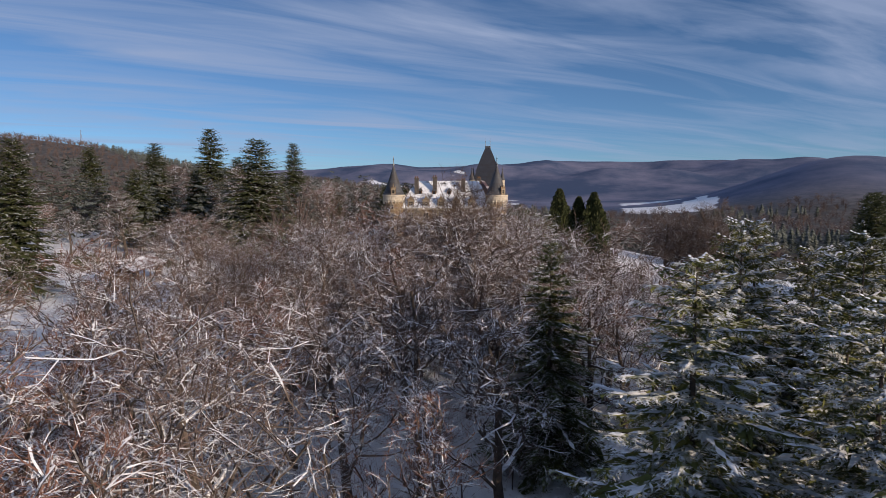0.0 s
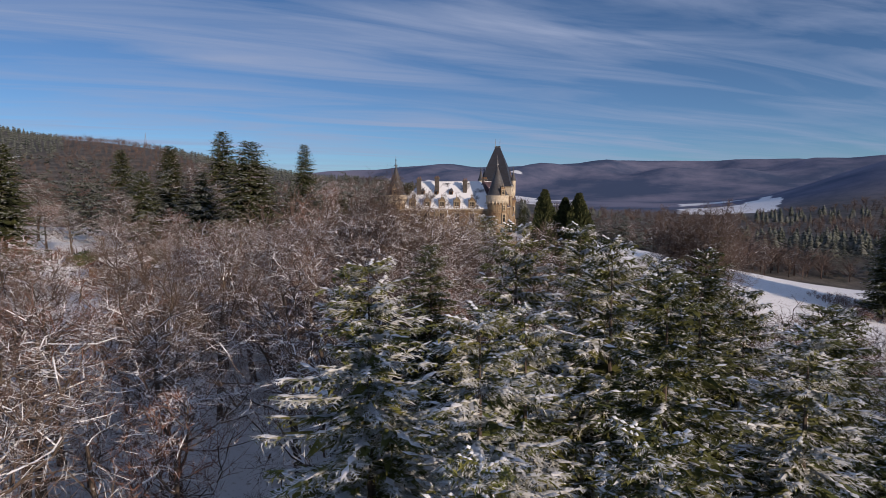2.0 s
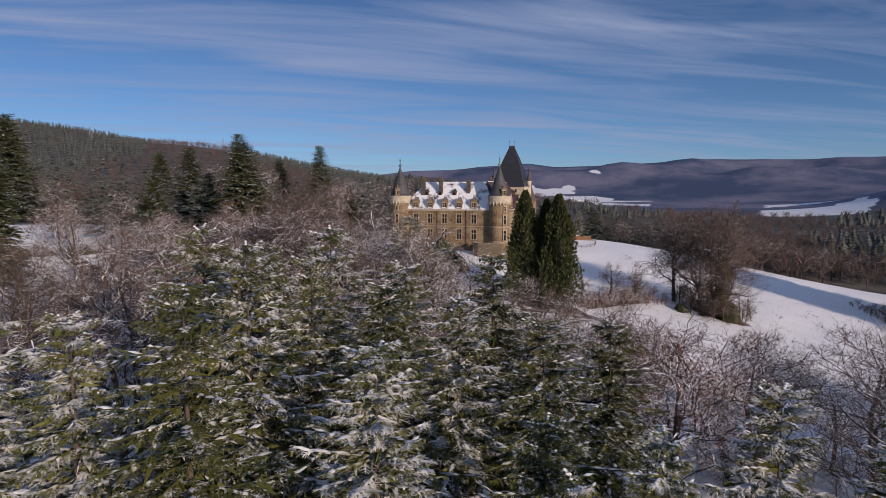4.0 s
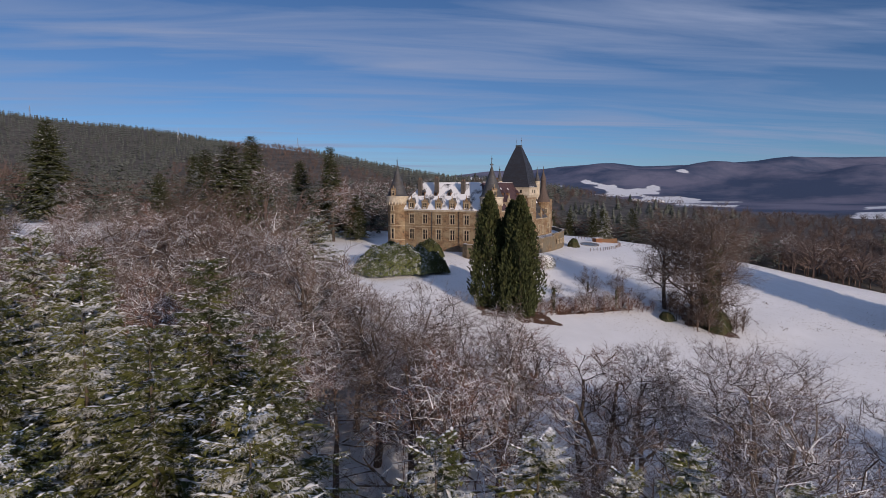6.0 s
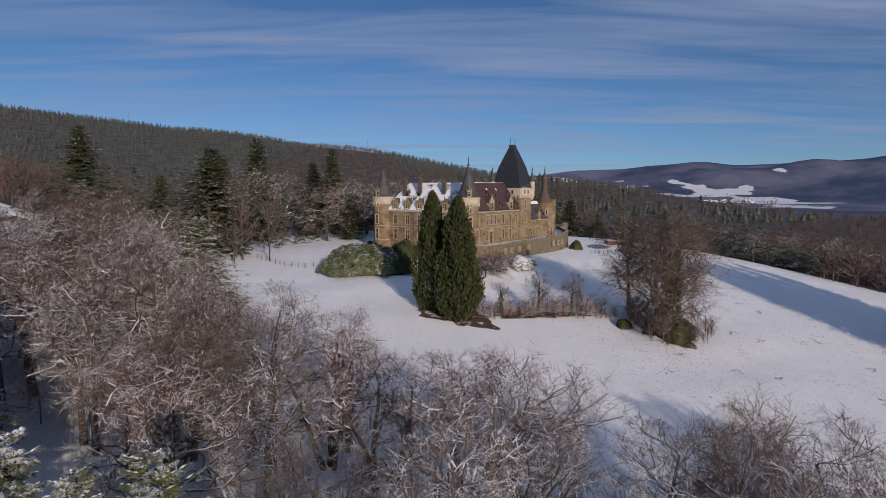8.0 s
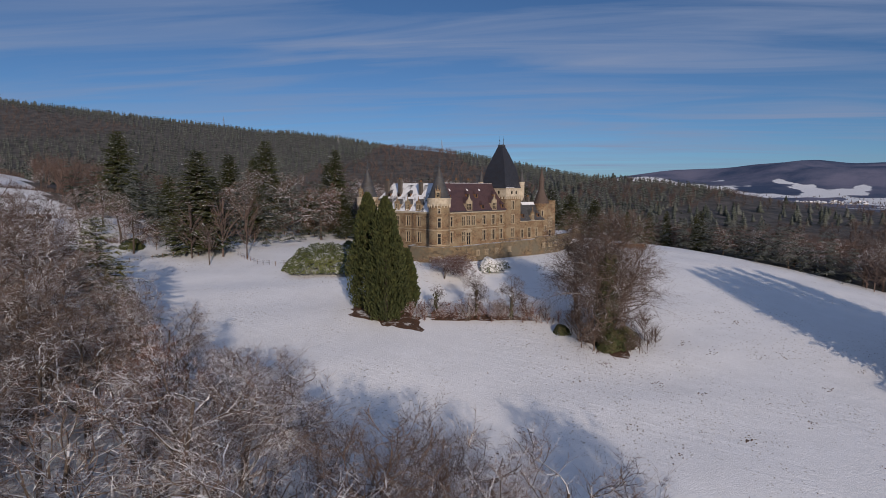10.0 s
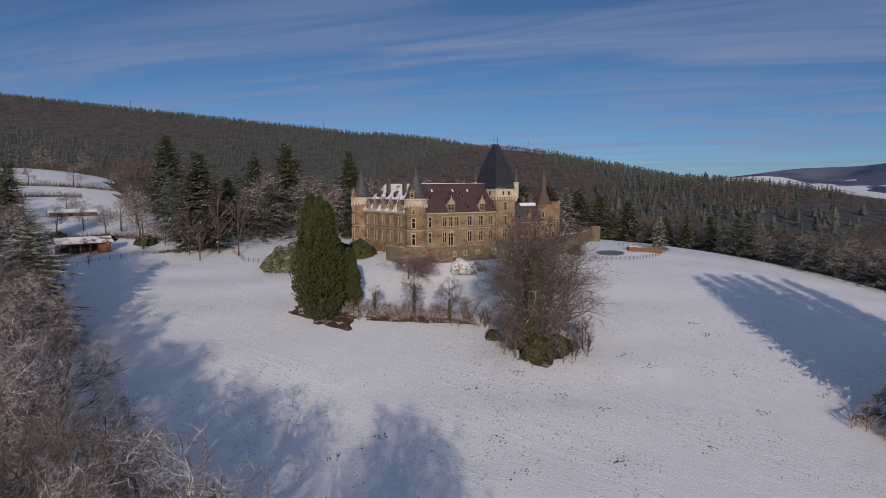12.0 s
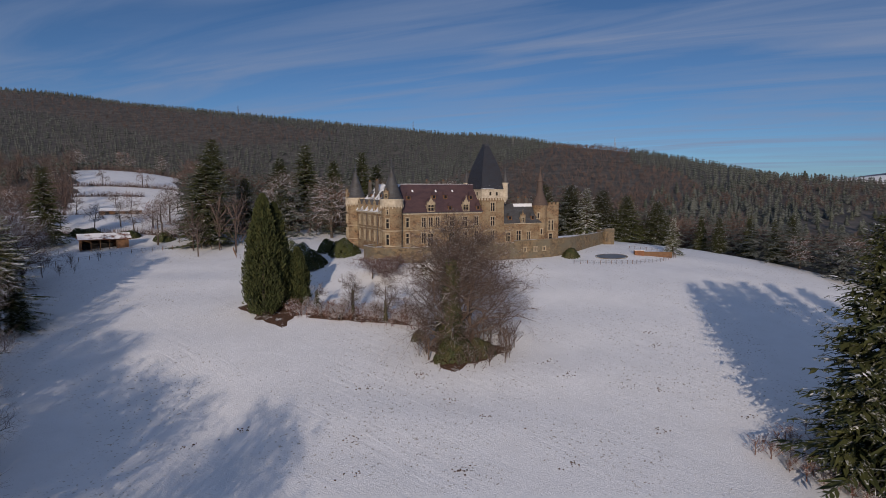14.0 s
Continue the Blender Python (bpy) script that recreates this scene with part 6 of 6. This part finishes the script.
for x, y, h, k in ((127, -24, 10, 0), (133, -34, 12, 2), (129, -46, 11, 1), (137, -56, 13, 0), (132, -68, 12, 2), (140, -80, 13, 1), (136, -92, 12, 0), (144, -104, 13, 2), (143, -44, 13, 1), (148, -70, 14, 2)):
    plant(BARE[k][0], x, y, h, BARE[k][1], rng.uniform(0, 360), 1.1, "leafless trees along the crest of the lawn", "leafless grey-brown tree at the edge of the valley wood")


def field_hedge(points, label, h=1.6, seed=1):
    r = random.Random(seed)
    V, T = [], []
    for (x0, y0), (x1, y1) in zip(points, points[1:]):
        n = int(math.hypot(x1 - x0, y1 - y0) * 26)
        for k in range(n):
            f = r.random()
            p = Vector((x0 + (x1 - x0) * f + r.gauss(0, 0.5), y0 + (y1 - y0) * f + r.gauss(0, 0.5), 0))
            p.z = gz(p.x, p.y) - 0.1
            q = p + Vector((r.gauss(0, 0.3), r.gauss(0, 0.3), h * r.uniform(0.4, 1.2)))
            u = Vector((r.gauss(0, 1), r.gauss(0, 1), 0)).normalized() * 0.07
            m = len(V)
            V.extend((p - u, p + u, q)); T.append((m, m + 1, m + 2))
    tagged(new("field_hedge", big_mesh("field_hedge", np.array([tuple(v) for v in V]), np.array(T), M_TWIG)), label, "hedge")


field_hedge([(-112, 128), (-88, 132), (-62, 130), (-48, 133)], "brown leafless hedge between snowy fields", 2.0, 1)
field_hedge([(-120, 175), (-90, 182), (-52, 186)], "brown leafless hedge between snowy fields", 2.6, 2)
field_hedge([(-128, 205), (-86, 207), (-44, 210), (0, 214)], "brown leafless hedge between snowy fields", 2.8, 3)
field_hedge([(-110, 262), (-70, 270), (-20, 276)], "brown leafless hedge between snowy fields", 4.0, 5)
field_hedge([(-92, 92), (-74, 86), (-56, 82), (-45, 70)], "brown leafless hedge behind the shed", 2.6, 4)
for x, y, h, k in ((-52, 60, 12, 0), (-50, 74, 14, 1), (-58, 80, 10, 2), (-100, 62, 15, 1), (-104, 76, 16, 0), (-110, 58, 15, 2), (-46, 100, 14, 1), (-95, 100, 14, 0), (-112, 96, 17, 1), (-120, 80, 16, 0), (-64, 126, 9, 3), (-90, 93, 9, 3), (-80, 97, 8, 0), (-70, 92, 9, 2), (-62, 97, 8, 1), (-52, 92, 10, 0), (-96, 150, 10, 1), (-78, 146, 8, 3), (-58, 150, 9, 0), (-40, 146, 11, 2), (-90, 208, 9, 1), (-70, 209, 8, 3), (-52, 211, 10, 0), (-34, 213, 9, 2), (-14, 216, 10, 1), (-100, 207, 9, 2), (-60, 268, 12, 0), (-40, 272, 12, 1), (-84, 266, 12, 2), (-20, 275, 12, 0)):
    plant(BARE[k][0], x, y, h, BARE[k][1], rng.uniform(0, 360), 1.1, "leafless trees round the meadow")
for k, (x, y, rx, ry, hh) in enumerate(((-72, 84, 5, 2.5, 3.0), (-60, 76, 4, 2.5, 2.6), (-50, 66, 3, 3, 3.0), (-84, 88, 5, 2.5, 2.8))):
    shrub("evergreen_bush", "low dark bush behind the shed", x, y, rx, ry, hh, M_CONIFER, 30 + k, 900, 0.4, group="bushes behind the shed")
# planted strip and the brush at the foot of the conifers
strip = scatter(15, 120, -32, -8, -42, -20, lambda x, y: abs((x + 20.5) * 0.62 + (y + 30.2) * 0.79) < 2.8, 1.2, 3.8, 0.8, 1.2, 2.0)
grow("brushwood", "brown leafless shrubs in the planted strip", BAR, strip, M_TWIG_RED)
foot = scatter(17, 60, -18, 4, -64, -40, lambda x, y: ((x + 6.5) / 9.5) ** 2 + ((y + 52) / 8) ** 2 < 1, 2.5, 7.0, 1.5, 1.1, 1.6)
grow("brushwood", "dark leafless thicket under the big lawn trees", BAR, foot, M_TWIG_DARK)
hamlet = [(-60 + d * math.sin(a), -100 + d * math.cos(a), rng.uniform(4, 8), rng.uniform(1.0, 1.6)) for a, d in ((radians(rng.uniform(57, 82)), rng.uniform(1100, 1750)) for _ in range(900))]
grow("valley_trees", "dark trees scattered among the village houses", BAR_FAR + CON_FAR, hamlet, M_WOODS)
corner = scatter(16, 330, 12, 46, -124, -90, lambda x, y: y < -95.3 + 0.12 * (x - 13) and x > 13.2 - 0.1 * (y + 95), 1.4, 3.8, 1.1, 1.2, 1.8)
grow("brushwood", "brown brushwood at the foot of the conifers", BAR, corner, M_TWIG_RED)


def farm_building(x, y, l, turn):
    ob = thing("farm_building", "long low farm building with a snowy roof", "farm building", pose(x, y, gz(x, y), 0, 0, turn), "farm buildings in the fields")
    part("wall", Geo().box(-l, -2.2, -1.5, l, 2.2, 1.5), M_WOOD, ob)
    for k in range(4):
        part("door", Geo().box(-l + 1.2 + k * l * 0.5, -2.25, -0.4, -l + 2.6 + k * l * 0.5, -2.18, 1.2), M_DARK, ob)
    part("roof", Geo().add([(-l - .4, -2.7, 1.4), (l + .4, -2.7, 1.4), (l + .4, 2.7, 1.4), (-l - .4, 2.7, 1.4), (-l - .4, 0, 2.5), (l + .4, 0, 2.5)], [(0, 1, 5, 4), (2, 3, 4, 5), (3, 0, 4), (1, 2, 5), (0, 3, 2, 1)]), M_SNOW, ob)


farm_building(-62, 122, 7, 10)


def village():
    r = random.Random(8)
    wall, roof = Geo(), Geo()
    for _ in range(120):
        az, d = radians(r.uniform(60, 80)), r.uniform(1400, 1640)
        x, y = -60 + d * math.sin(az), -100 + d * math.cos(az)
        z, a = gz(x, y), r.uniform(0, 3.14)
        m = Matrix.Translation((x, y, z)) @ Matrix.Rotation(a, 4, "Z")
        w, l, h = r.uniform(1.8, 2.8), r.uniform(2.4, 4.2), r.uniform(1.6, 2.4)
        b = lay(Geo().box(-l, -w, -3, l, w, h), m)
        wall.add(b.v, b.f)
        g = lay(Geo().add([(-l - .5, -w - .5, h), (l + .5, -w - .5, h), (l + .5, w + .5, h), (-l - .5, w + .5, h), (-l - .5, 0, h + w * 0.9), (l + .5, 0, h + w * 0.9)], [(0, 1, 5, 4), (2, 3, 4, 5), (3, 0, 4), (1, 2, 5)]), m)
        roof.add(g.v, g.f)
    ob = tagged(new("village"), "far village of pale houses with snowy roofs", "village", kind="stuff")
    part("house_walls", wall, M_WALLS, ob)
    part("house_roofs", roof, M_SLATE_SNOW, ob)


def pylon(x, y):
    ob = thing("power_pylon", "grey lattice power pylon on the wooded ridge", "pylon", pose(x, y, gz(x, y), 0, 0, 30), "pylons on the ridge")
    g = Geo()
    for sx, sy in ((-1, -1), (1, -1), (1, 1), (-1, 1)):
        g.tube([(sx * 1.6, sy * 1.6, 0), (sx * 0.5, sy * 0.5, 11), (sx * 0.1, sy * 0.1, 18)], [0.16, 0.13, 0.1], 4)
    part("mast", g, M_LEAD, ob)
    for z, l in ((11, 3), (13.5, 2.6), (16, 2)):
        part("arm", Geo().tube([(-l, 0, z), (l, 0, z)], [0.12, 0.12], 4), M_LEAD, ob)


village()
for x, y in ((140, 1120), (393, 870), (450, 640), (500, 480)):
    pylon(x, y)
for model, _ in BARE + SPRUCE + FIR + [(BIG, 0), (DENSE, 0), (OAK, 0), (WEEPER, 0)]:
    for o in list(model.children_recursive) + [model]:
        bpy.data.objects.remove(o)
